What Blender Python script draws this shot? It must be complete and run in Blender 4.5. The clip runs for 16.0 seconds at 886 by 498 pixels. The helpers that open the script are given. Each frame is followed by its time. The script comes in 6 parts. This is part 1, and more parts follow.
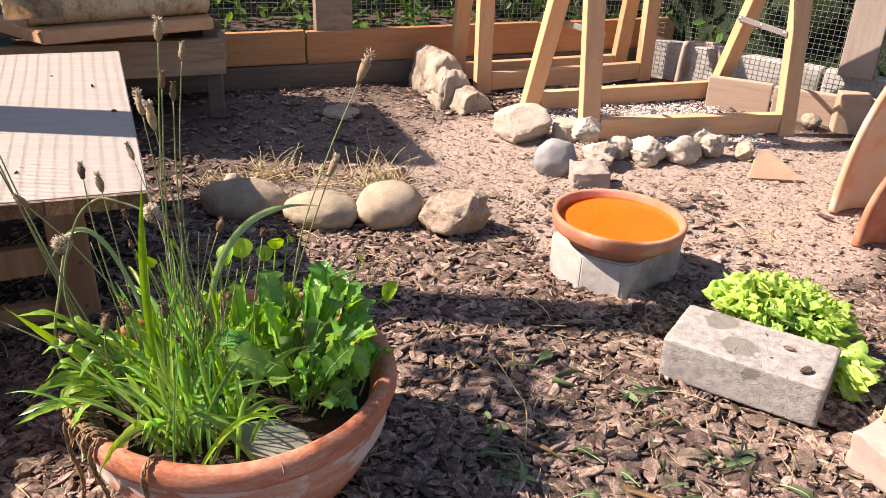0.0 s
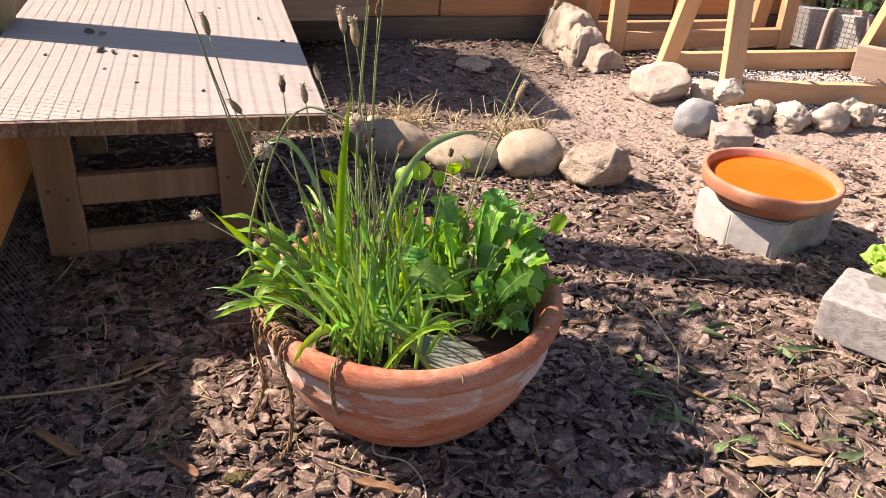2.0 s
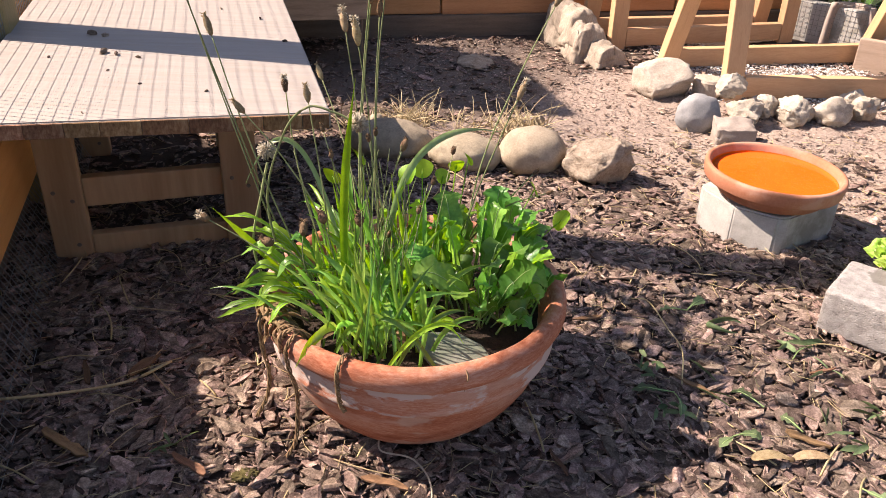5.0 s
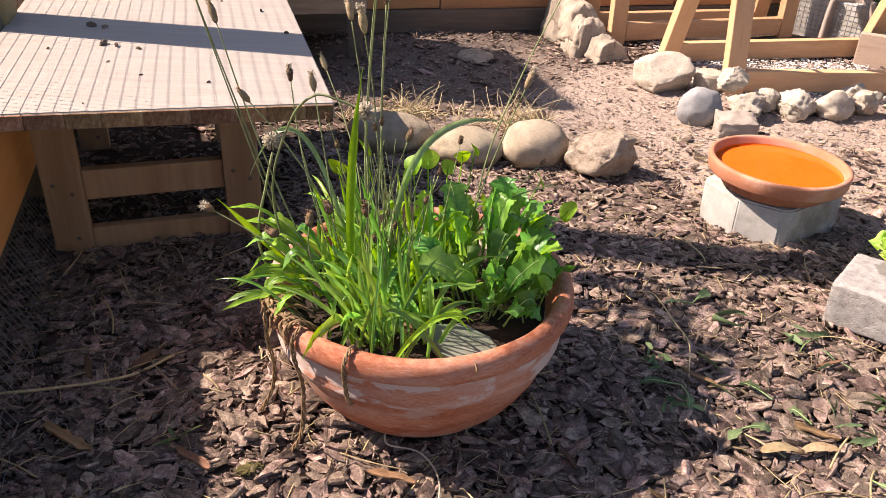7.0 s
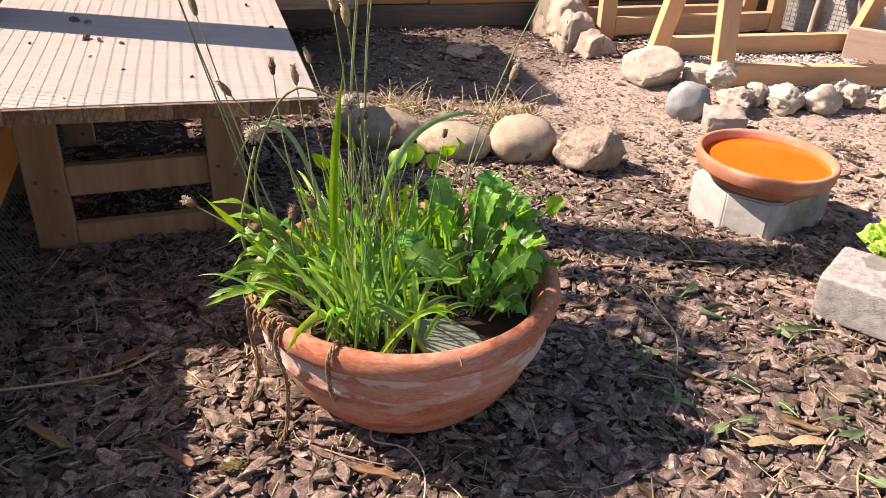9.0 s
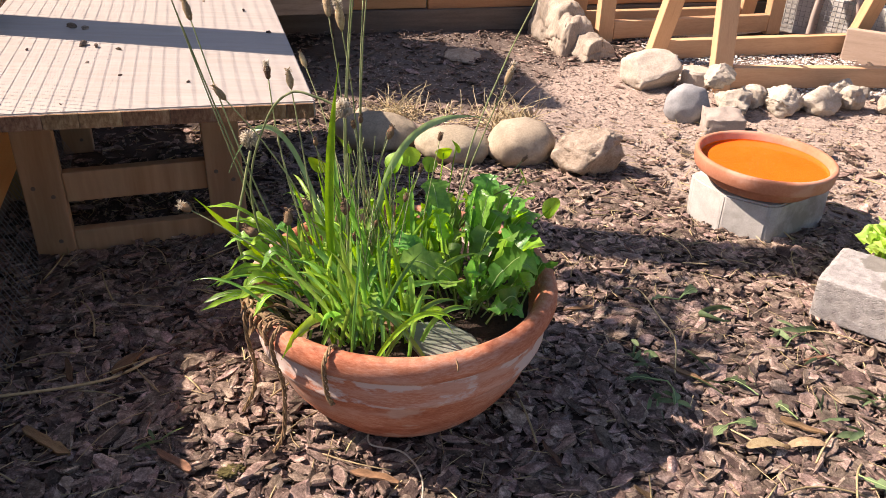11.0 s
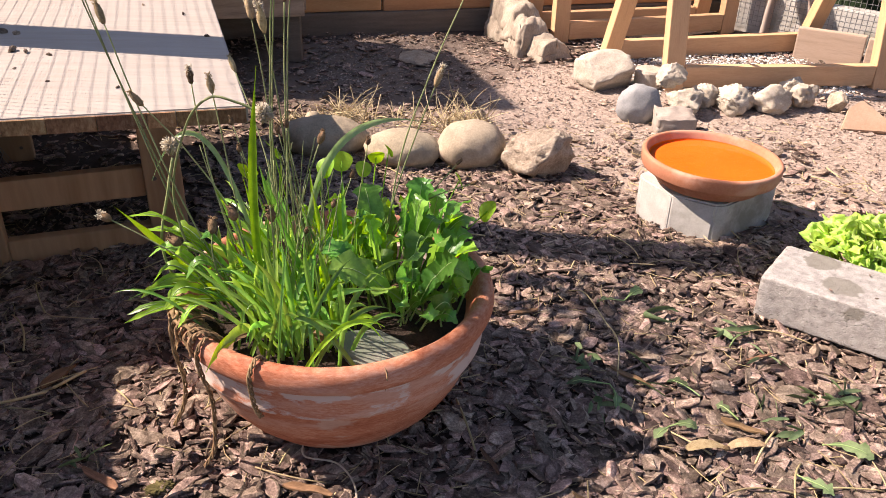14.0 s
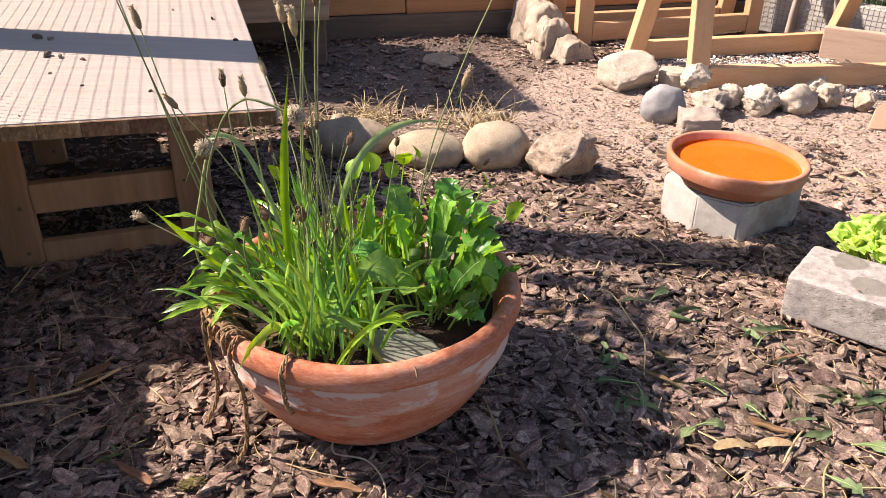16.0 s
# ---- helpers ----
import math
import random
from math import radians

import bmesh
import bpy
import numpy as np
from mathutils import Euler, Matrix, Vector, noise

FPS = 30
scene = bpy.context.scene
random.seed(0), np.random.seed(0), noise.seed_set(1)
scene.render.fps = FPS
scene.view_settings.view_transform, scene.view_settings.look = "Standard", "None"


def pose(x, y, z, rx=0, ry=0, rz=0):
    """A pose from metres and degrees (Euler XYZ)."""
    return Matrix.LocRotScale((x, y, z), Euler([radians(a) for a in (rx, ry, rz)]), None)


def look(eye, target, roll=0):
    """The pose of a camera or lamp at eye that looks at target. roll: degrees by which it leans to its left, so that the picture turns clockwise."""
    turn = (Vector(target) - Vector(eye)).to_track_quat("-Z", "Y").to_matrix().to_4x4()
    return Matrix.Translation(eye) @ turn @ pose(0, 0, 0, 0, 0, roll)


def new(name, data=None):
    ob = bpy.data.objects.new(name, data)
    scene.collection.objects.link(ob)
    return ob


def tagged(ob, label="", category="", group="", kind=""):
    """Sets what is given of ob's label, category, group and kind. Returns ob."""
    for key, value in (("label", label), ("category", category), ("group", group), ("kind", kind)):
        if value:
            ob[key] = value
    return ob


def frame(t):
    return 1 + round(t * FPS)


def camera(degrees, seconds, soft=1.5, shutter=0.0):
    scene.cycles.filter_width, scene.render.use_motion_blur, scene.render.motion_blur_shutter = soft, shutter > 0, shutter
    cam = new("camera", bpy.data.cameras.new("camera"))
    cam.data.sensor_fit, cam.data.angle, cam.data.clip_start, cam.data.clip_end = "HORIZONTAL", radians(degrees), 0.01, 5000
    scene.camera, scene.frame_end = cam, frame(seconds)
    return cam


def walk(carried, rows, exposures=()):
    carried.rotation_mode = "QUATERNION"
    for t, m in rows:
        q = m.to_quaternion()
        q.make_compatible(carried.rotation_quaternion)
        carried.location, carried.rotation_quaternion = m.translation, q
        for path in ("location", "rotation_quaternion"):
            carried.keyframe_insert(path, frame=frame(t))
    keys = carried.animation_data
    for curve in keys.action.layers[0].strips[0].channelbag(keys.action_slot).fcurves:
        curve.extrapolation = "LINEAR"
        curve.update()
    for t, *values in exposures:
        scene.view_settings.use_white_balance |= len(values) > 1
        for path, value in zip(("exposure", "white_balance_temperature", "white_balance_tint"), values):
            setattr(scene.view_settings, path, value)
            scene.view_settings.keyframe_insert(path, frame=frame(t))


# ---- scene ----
cam = camera(57.2, 16.0, soft=0.7)
PATH = [
    (0, (0.185, 0.18, 0.651), (0.407, 1.949, -0.257), 2.0),
    (0.5, (0.14, 0.172, 0.649), (0.21, 1.96, -0.244), 2.2),
    (1, (0.114, 0.16, 0.636), (0.087, 1.937, -0.282), 2.0),
    (1.5, (0.098, 0.153, 0.616), (0.117, 1.912, -0.337), 2.9),
    (2, (0.091, 0.151, 0.614), (0.105, 1.896, -0.363), 2.7),
    (2.5, (0.094, 0.15, 0.612), (0.093, 1.895, -0.366), 2.5),
    (3, (0.102, 0.152, 0.614), (0.098, 1.897, -0.363), 2.3),
    (3.5, (0.096, 0.149, 0.615), (0.091, 1.894, -0.363), 2.0),
    (4, (0.091, 0.148, 0.615), (0.093, 1.893, -0.362), 2.2),
    (6.5, (0.092, 0.148, 0.611), (0.101, 1.886, -0.378), 1.7),
    (7, (0.08, 0.152, 0.604), (0.096, 1.892, -0.381), 2.1),
    (7.5, (0.076, 0.158, 0.598), (0.095, 1.899, -0.386), 2.6),
    (8, (0.086, 0.158, 0.601), (0.114, 1.897, -0.385), 2.6),
    (8.5, (0.09, 0.155, 0.599), (0.122, 1.891, -0.393), 2.1),
    (9, (0.088, 0.156, 0.599), (0.122, 1.893, -0.392), 2.1),
    (11.5, (0.097, 0.156, 0.597), (0.126, 1.899, -0.383), 1.6),
    (12, (0.1, 0.157, 0.597), (0.131, 1.9, -0.384), 1.6),
    (12.5, (0.101, 0.156, 0.597), (0.132, 1.899, -0.383), 1.5),
    (13, (0.11, 0.157, 0.6), (0.143, 1.901, -0.38), 1.5),
    (13.5, (0.128, 0.162, 0.6), (0.181, 1.908, -0.374), 1.6),
    (14, (0.136, 0.17, 0.594), (0.228, 1.914, -0.381), 1.7),
    (14.5, (0.123, 0.167, 0.597), (0.219, 1.909, -0.381), 1.5),
    (15, (0.134, 0.164, 0.596), (0.208, 1.908, -0.379), 1.2),
    (15.5, (0.131, 0.162, 0.597), (0.183, 1.909, -0.376), 0.9),
    (16, (0.129, 0.161, 0.596), (0.169, 1.909, -0.375), 0.8),
]
walk(cam, [(t, look(eye, target, roll)) for t, eye, target, roll in PATH],
     exposures=((0.0, 1.33, 6720, 22), (16.0, 1.33, 6720, 22)))

# ---- world and light ----
SUN_AZ, SUN_EL = radians(171), radians(45)      # where the sun stands: towards -x, a little +y
sun_dir = Vector((math.cos(SUN_AZ) * math.cos(SUN_EL), math.sin(SUN_AZ) * math.cos(SUN_EL), math.sin(SUN_EL)))
world = bpy.data.worlds.new("sky")
scene.world = world
world.use_nodes = True
sky = world.node_tree.nodes.new("ShaderNodeTexSky")
sky.sky_type, sky.sun_disc = "NISHITA", False
sky.sun_elevation, sky.sun_rotation = SUN_EL, math.pi / 2 - SUN_AZ
world.node_tree.nodes["Background"].inputs["Strength"].default_value = 0.069
world.node_tree.links.new(sky.outputs[0], world.node_tree.nodes["Background"].inputs[0])
sun = new("sun", bpy.data.lights.new("sun", "SUN"))
sun.data.energy, sun.data.angle, sun.data.color = 4.95, radians(0.53), (1.0, 0.9, 0.76)
sun.matrix_world = look(sun_dir * 10, (0, 0, 0))


# ---- materials ----
def material(name, colours, scale=40, fine=400, rough=0.85, bump=0.3, depth=0.002, stretch=(1, 1, 1), vary=0.0, specular=0.3,
             stain=None, translucent=0.0, metal=0.0, contrast=0.28, hue=0.03):
    """Two scales of noise between the given colours, fine relief, and a shift from piece to piece (vary)."""
    m = bpy.data.materials.new(name)
    m.use_nodes = True
    n, l = m.node_tree.nodes, m.node_tree.links
    bsdf = n["Principled BSDF"]
    out = n["Material Output"]
    tex = n.new("ShaderNodeTexCoord")
    mp = n.new("ShaderNodeMapping")
    mp.inputs["Scale"].default_value = stretch
    l.new(tex.outputs["Object"], mp.inputs[0])

    def noise_at(s, detail=6, ro=0.6):
        t = n.new("ShaderNodeTexNoise")
        t.inputs["Scale"].default_value, t.inputs["Detail"].default_value, t.inputs["Roughness"].default_value = s, detail, ro
        l.new(mp.outputs[0], t.inputs[0])
        return t
    big, small = noise_at(scale), noise_at(fine, 4, 0.7)
    mixv = n.new("ShaderNodeMath")
    mixv.operation = "MULTIPLY_ADD"
    l.new(small.outputs[0], mixv.inputs[0])
    mixv.inputs[1].default_value = 0.45
    half = n.new("ShaderNodeMath")
    half.operation = "MULTIPLY"
    half.inputs[1].default_value = 0.55
    l.new(big.outputs[0], half.inputs[0])
    l.new(half.outputs[0], mixv.inputs[2])
    ramp = n.new("ShaderNodeValToRGB")
    el = ramp.color_ramp.elements
    lo, hi = 0.5 - contrast / 2, 0.5 + contrast / 2
    for i, c in enumerate(colours):
        p = lo + (hi - lo) * i / max(1, len(colours) - 1)
        e = el[i] if i < 2 else el.new(p)
        e.position, e.color = p, (*c, 1)
    l.new(mixv.outputs[0], ramp.inputs[0])
    colour = ramp.outputs[0]
    if stain:
        sc, scol, amount = stain
        st = noise_at(sc, 5, 0.6)
        sr = n.new("ShaderNodeValToRGB")
        sr.color_ramp.elements[0].position, sr.color_ramp.elements[1].position = 0.5, 0.62
        l.new(st.outputs[0], sr.inputs[0])
        f = n.new("ShaderNodeMath")
        f.operation = "MULTIPLY"
        f.inputs[1].default_value = amount
        l.new(sr.outputs[0], f.inputs[0])
        mx = n.new("ShaderNodeMix")
        mx.data_type = "RGBA"
        l.new(f.outputs[0], mx.inputs[0])
        l.new(colour, mx.inputs[6])
        mx.inputs[7].default_value = (*scol, 1)
        colour = mx.outputs[2]
    if vary:
        oi, ge = n.new("ShaderNodeObjectInfo"), n.new("ShaderNodeNewGeometry")
        add = n.new("ShaderNodeMath")
        l.new(oi.outputs["Random"], add.inputs[0])
        l.new(ge.outputs["Random Per Island"], add.inputs[1])
        fr = n.new("ShaderNodeMath")
        fr.operation = "FRACT"
        l.new(add.outputs[0], fr.inputs[0])
        rng = n.new("ShaderNodeMapRange")
        rng.inputs[3].default_value, rng.inputs[4].default_value = 1 - vary, 1 + vary
        l.new(fr.outputs[0], rng.inputs[0])
        hs = n.new("ShaderNodeHueSaturation")
        l.new(rng.outputs[0], hs.inputs["Value"])
        l.new(colour, hs.inputs["Color"])
        r2 = n.new("ShaderNodeMapRange")
        r2.inputs[3].default_value, r2.inputs[4].default_value = 0.5 - hue * vary, 0.5 + hue * vary
        f2 = n.new("ShaderNodeMath")
        f2.operation = "MULTIPLY"
        f2.inputs[1].default_value = 7.31
        l.new(fr.outputs[0], f2.inputs[0])
        f3 = n.new("ShaderNodeMath")
        f3.operation = "FRACT"
        l.new(f2.outputs[0], f3.inputs[0])
        l.new(f3.outputs[0], r2.inputs[0])
        l.new(r2.outputs[0], hs.inputs["Hue"])
        colour = hs.outputs[0]
    l.new(colour, bsdf.inputs["Base Color"])
    bsdf.inputs["Roughness"].default_value = rough
    bsdf.inputs["Specular IOR Level"].default_value = specular
    bsdf.inputs["Metallic"].default_value = metal
    if bump:
        b = n.new("ShaderNodeBump")
        b.inputs["Strength"].default_value, b.inputs["Distance"].default_value = bump, depth
        l.new(mixv.outputs[0], b.inputs["Height"])
        l.new(b.outputs[0], bsdf.inputs["Normal"])
    if translucent:
        tr = n.new("ShaderNodeBsdfTranslucent")
        br = n.new("ShaderNodeHueSaturation")
        br.inputs["Value"].default_value, br.inputs["Saturation"].default_value, br.inputs["Hue"].default_value = 1.6, 1.1, 0.485
        l.new(colour, br.inputs["Color"])
        l.new(br.outputs[0], tr.inputs[0])
        ms = n.new("ShaderNodeMixShader")
        ms.inputs[0].default_value = translucent
        l.new(bsdf.outputs[0], ms.inputs[1])
        l.new(tr.outputs[0], ms.inputs[2])
        l.new(ms.outputs[0], out.inputs[0])
    return m


M_bark = material("bark", [(0.042, 0.029, 0.023), (0.205, 0.147, 0.116), (0.5, 0.38, 0.305)], 80, 420, 0.88, 1.0, 0.004, vary=0.66, contrast=0.36, specular=0.1)
M_drygrass = material("dry_grass_blade", [(0.36, 0.28, 0.15), (0.56, 0.46, 0.28)], 50, 300, 0.7, 0.2, 0.001, vary=0.3)
M_straw = material("straw", [(0.3, 0.22, 0.1), (0.5, 0.4, 0.22)], 50, 300, 0.7, 0.2, 0.001, vary=0.3)
M_pebble = material("grit", [(0.27, 0.208, 0.168), (0.46, 0.37, 0.308)], 90, 600, 0.9, 0.4, 0.001, vary=0.25, specular=0.15)
M_whitegrit = material("white_grit", [(0.52, 0.5, 0.46), (0.72, 0.7, 0.66)], 90, 600, 0.9, 0.3, 0.001, vary=0.25)
M_stone = material("field_stone", [(0.24, 0.195, 0.135), (0.35, 0.285, 0.2), (0.43, 0.36, 0.26)], 25, 260, 0.85, 0.35, 0.002, vary=0.15, stain=(18, (0.19, 0.155, 0.115), 0.5))
M_rock = material("rough_rock", [(0.23, 0.172, 0.12), (0.385, 0.306, 0.227), (0.5, 0.42, 0.325)], 60, 260, 0.92, 1.0, 0.009, vary=0.15)
M_greyrock = material("pinkish_rock", [(0.26, 0.215, 0.18), (0.36, 0.305, 0.26)], 35, 300, 0.9, 0.5, 0.002)
M_greystone = material("grey_stone", [(0.2, 0.2, 0.2), (0.31, 0.305, 0.3)], 30, 300, 0.8, 0.35, 0.0015)
M_concrete = material("concrete", [(0.34, 0.32, 0.29), (0.43, 0.41, 0.375), (0.52, 0.5, 0.46)], 30, 500, 0.92, 0.6, 0.0015, stain=(11, (0.2, 0.185, 0.145), 0.7))
M_terra = material("terracotta", [(0.33, 0.092, 0.042), (0.46, 0.175, 0.095), (0.56, 0.285, 0.19)], 8, 150, 0.82, 0.45, 0.0014, stretch=(1, 1, 4), stain=(7, (0.56, 0.37, 0.29), 0.55), contrast=0.24)
_n, _l = M_terra.node_tree.nodes, M_terra.node_tree.links
_col = _n["Principled BSDF"].inputs["Base Color"].links[0].from_socket
_tc, _sx = _n.new("ShaderNodeTexCoord"), _n.new("ShaderNodeSeparateXYZ")
_l.new(_tc.outputs["Object"], _sx.inputs[0])
# lime that has bloomed in the band under the rim and in patches lower down; dark red damp streaks near the foot
for _lo, _hi, _soft, _sc, _edge, _amt, _c in ((0.094, 0.126, 0.004, 15, 0.49, 0.85, (0.56, 0.47, 0.42)), (0.02, 0.092, 0.02, 11, 0.56, 0.6, (0.54, 0.4, 0.32)), (0.0, 0.05, 0.02, 14, 0.54, 0.75, (0.27, 0.07, 0.03))):
    _wn = _n.new("ShaderNodeTexNoise")
    _wn.inputs["Scale"].default_value, _wn.inputs["Detail"].default_value, _wn.inputs["Roughness"].default_value = _sc, 8, 0.62
    _mp = _n.new("ShaderNodeMapping")
    _mp.inputs["Location"].default_value, _mp.inputs["Scale"].default_value = (_lo * 30, 0.3, 0.0), (1, 1, 2.6)
    _l.new(_tc.outputs["Object"], _mp.inputs[0])
    _l.new(_mp.outputs[0], _wn.inputs[0])
    _f = None
    for _a, _b in ((_lo - _soft, _lo + _soft * 0.3), (_hi + _soft, _hi - _soft * 0.3)):
        _g = _n.new("ShaderNodeMapRange")
        _g.inputs[1].default_value, _g.inputs[2].default_value = _a, _b
        _l.new(_sx.outputs[2], _g.inputs[0])
        _k = _n.new("ShaderNodeMath")
        _k.operation = "MULTIPLY"
        _l.new(_g.outputs[0], _k.inputs[0])
        if _f is None:
            _k.inputs[1].default_value = _amt
        else:
            _l.new(_f, _k.inputs[1])
        _f = _k.outputs[0]
    _g = _n.new("ShaderNodeMapRange")
    _g.inputs[1].default_value, _g.inputs[2].default_value = _edge, _edge + 0.05
    _l.new(_wn.outputs[0], _g.inputs[0])
    _k = _n.new("ShaderNodeMath")
    _k.operation = "MULTIPLY"
    _l.new(_g.outputs[0], _k.inputs[0])
    _l.new(_f, _k.inputs[1])
    _m = _n.new("ShaderNodeMix")
    _m.data_type = "RGBA"
    _l.new(_k.outputs[0], _m.inputs[0])
    _l.new(_col, _m.inputs[6])
    _m.inputs[7].default_value = (*_c, 1)
    _col = _m.outputs[2]
_l.new(_col, _n["Principled BSDF"].inputs["Base Color"])
M_edging = material("pale_edging_wood", [(0.38, 0.275, 0.2), (0.47, 0.35, 0.27)], 7, 100, 0.7, 0.25, 0.001, stretch=(1, 10, 10), stain=(9, (0.3, 0.22, 0.16), 0.5))
M_limecrete = material("lime_concrete", [(0.22, 0.175, 0.135), (0.33, 0.27, 0.21), (0.44, 0.38, 0.31)], 22, 300, 0.92, 0.7, 0.003, stretch=(1, 1, 0.35), vary=0.1)
M_palerock = material("pale_rock", [(0.3, 0.25, 0.195), (0.41, 0.35, 0.285), (0.5, 0.44, 0.365)], 35, 260, 0.92, 0.8, 0.003)
M_limerock = material("limestone", [(0.33, 0.275, 0.21), (0.45, 0.385, 0.305), (0.54, 0.475, 0.39)], 45, 260, 0.92, 0.9, 0.005, vary=0.12)
M_paletile = material("pale_tile", [(0.31, 0.245, 0.205), (0.4, 0.325, 0.275)], 14, 260, 0.9, 0.4, 0.001)
M_terralime = material("limed_terracotta", [(0.5, 0.27, 0.16), (0.58, 0.38, 0.26)], 12, 260, 0.85, 0.3, 0.001, stain=(7, (0.52, 0.46, 0.38), 0.9))
# an even orange, brighter than M_larch
M_orangewood = material("bright_orange_wood", [(0.66, 0.3, 0.09), (0.78, 0.4, 0.14)], 6, 90, 0.55, 0.2, 0.001, stretch=(1, 10, 10))
M_terra_clean = material("terracotta_dish", [(0.37, 0.135, 0.07), (0.47, 0.205, 0.118)], 16, 280, 0.8, 0.3, 0.001, stain=(14, (0.56, 0.35, 0.26), 0.45))
M_board = material("plywood_top", [(0.325, 0.283, 0.246), (0.39, 0.343, 0.3)], 6, 120, 0.6, 0.15, 0.001, stretch=(1, 9, 9), stain=(10, (0.31, 0.255, 0.2), 0.3))
M_endgrain = material("end_grain", [(0.12, 0.05, 0.025), (0.29, 0.15, 0.075), (0.45, 0.28, 0.16)], 30, 220, 0.8, 0.4, 0.002, stretch=(2.5, 1, 1), vary=0.45)
M_spruce = material("spruce", [(0.55, 0.32, 0.165), (0.67, 0.425, 0.24)], 7, 90, 0.6, 0.2, 0.001, stretch=(1, 10, 10), stain=(14, (0.46, 0.25, 0.12), 0.4), vary=0.07)
M_larch = material("larch", [(0.42, 0.2, 0.085), (0.56, 0.3, 0.14)], 6, 90, 0.6, 0.2, 0.001, stretch=(1, 10, 10), stain=(12, (0.34, 0.15, 0.06), 0.45), vary=0.1)
M_oldwood = material("weathered_wood", [(0.28, 0.2, 0.135), (0.42, 0.31, 0.22)], 7, 100, 0.8, 0.35, 0.002, stretch=(1, 10, 10), stain=(10, (0.19, 0.135, 0.095), 0.5), vary=0.12)
M_legwood = material("planed_leg_wood", [(0.35, 0.21, 0.115), (0.46, 0.3, 0.17)], 7, 100, 0.65, 0.25, 0.001, stretch=(1, 1, 0.12), stain=(16, (0.26, 0.14, 0.065), 0.6), vary=0.1)
M_postwood = material("post_wood", [(0.2, 0.16, 0.07), (0.34, 0.27, 0.13)], 8, 100, 0.75, 0.35, 0.002, stretch=(10, 10, 1), stain=(8, (0.3, 0.2, 0.1), 0.5))
M_darkwood = material("dark_board", [(0.11, 0.085, 0.065), (0.19, 0.15, 0.115)], 7, 100, 0.85, 0.3, 0.002, stretch=(1, 10, 10))
M_greyboard = material("grey_board", [(0.26, 0.215, 0.18), (0.36, 0.3, 0.25)], 9, 160, 0.8, 0.25, 0.001, stretch=(6, 6, 1))
M_scrap = material("wilted_leaf", [(0.08, 0.125, 0.05), (0.18, 0.235, 0.11)], 40, 240, 0.7, 0.4, 0.002, vary=0.5, translucent=0.15)
M_paleblade = material("grey_green_blade", [(0.2, 0.32, 0.12), (0.34, 0.46, 0.22)], 20, 200, 0.35, 0.3, 0.001, stretch=(1, 1, 0.3), specular=0.6, translucent=0.35)
M_birch = material("birch_bark", [(0.36, 0.25, 0.14), (0.55, 0.42, 0.27), (0.66, 0.56, 0.41)], 10, 150, 0.7, 0.5, 0.002, stretch=(1.6, 1, 1), stain=(34, (0.16, 0.09, 0.05), 0.55))
M_wire = material("galvanised_wire", [(0.16, 0.16, 0.155), (0.24, 0.24, 0.235)], 60, 300, 0.6, 0)
M_steel = material("zinc_strap", [(0.5, 0.5, 0.48), (0.62, 0.62, 0.6)], 60, 300, 0.4, 0.1, metal=0.8)
M_soil = material("potting_soil", [(0.02, 0.013, 0.009), (0.06, 0.04, 0.028)], 60, 400, 0.95, 1.0, 0.006)
M_leaf = material("dandelion_leaf", [(0.095, 0.24, 0.034), (0.205, 0.41, 0.08)], 30, 200, 0.33, 0.35, 0.001, vary=0.5, specular=0.55, translucent=0.45, hue=0.05)
M_leafbright = material("young_leaf", [(0.18, 0.36, 0.02), (0.3, 0.5, 0.045)], 30, 200, 0.4, 0.2, 0.001, vary=0.3, specular=0.45, translucent=0.45)
M_blade = material("plantain_leaf", [(0.125, 0.28, 0.038), (0.28, 0.47, 0.105)], 20, 200, 0.3, 0.3, 0.001, stretch=(1, 1, 0.3), vary=0.55, specular=0.65, translucent=0.44, hue=0.05)
M_rib = material("leaf_rib", [(0.26, 0.38, 0.13), (0.38, 0.5, 0.22)], 30, 200, 0.5, 0.1, vary=0.2, translucent=0.2)
M_deadleaf = material("dead_leaf", [(0.11, 0.065, 0.03), (0.3, 0.2, 0.11)], 40, 260, 0.8, 0.5, 0.002, vary=0.35, translucent=0.15)
M_sliver = material("split_wood", [(0.12, 0.06, 0.03), (0.33, 0.19, 0.1)], 14, 200, 0.8, 0.8, 0.003, stretch=(1, 9, 9), vary=0.5)
M_stem = material("flower_stem", [(0.2, 0.24, 0.09), (0.34, 0.36, 0.17)], 20, 200, 0.6, 0.1, vary=0.3, translucent=0.15)
M_seed = material("seed_head", [(0.25, 0.165, 0.08), (0.5, 0.385, 0.22)], 150, 700, 0.9, 0.9, 0.002, vary=0.3)
M_bud = material("brown_bud", [(0.1, 0.058, 0.03), (0.25, 0.16, 0.085)], 150, 700, 0.9, 0.9, 0.002, vary=0.3)
M_fluff = material("dandelion_fluff", [(0.5, 0.44, 0.33), (0.62, 0.57, 0.46)], 100, 500, 0.9, 0.3, translucent=0.3)
M_lettuce = material("lettuce_leaf", [(0.27, 0.45, 0.065), (0.47, 0.63, 0.16)], 22, 180, 0.42, 0.5, 0.003, vary=0.3, specular=0.4, translucent=0.34)
M_lettucerib = material("lettuce_rib", [(0.55, 0.66, 0.32), (0.66, 0.74, 0.44)], 22, 180, 0.4, 0.2, 0.001, translucent=0.3)
M_twine = material("dry_twine", [(0.15, 0.09, 0.045), (0.33, 0.22, 0.115)], 60, 400, 0.9, 0.6, 0.001, vary=0.2)
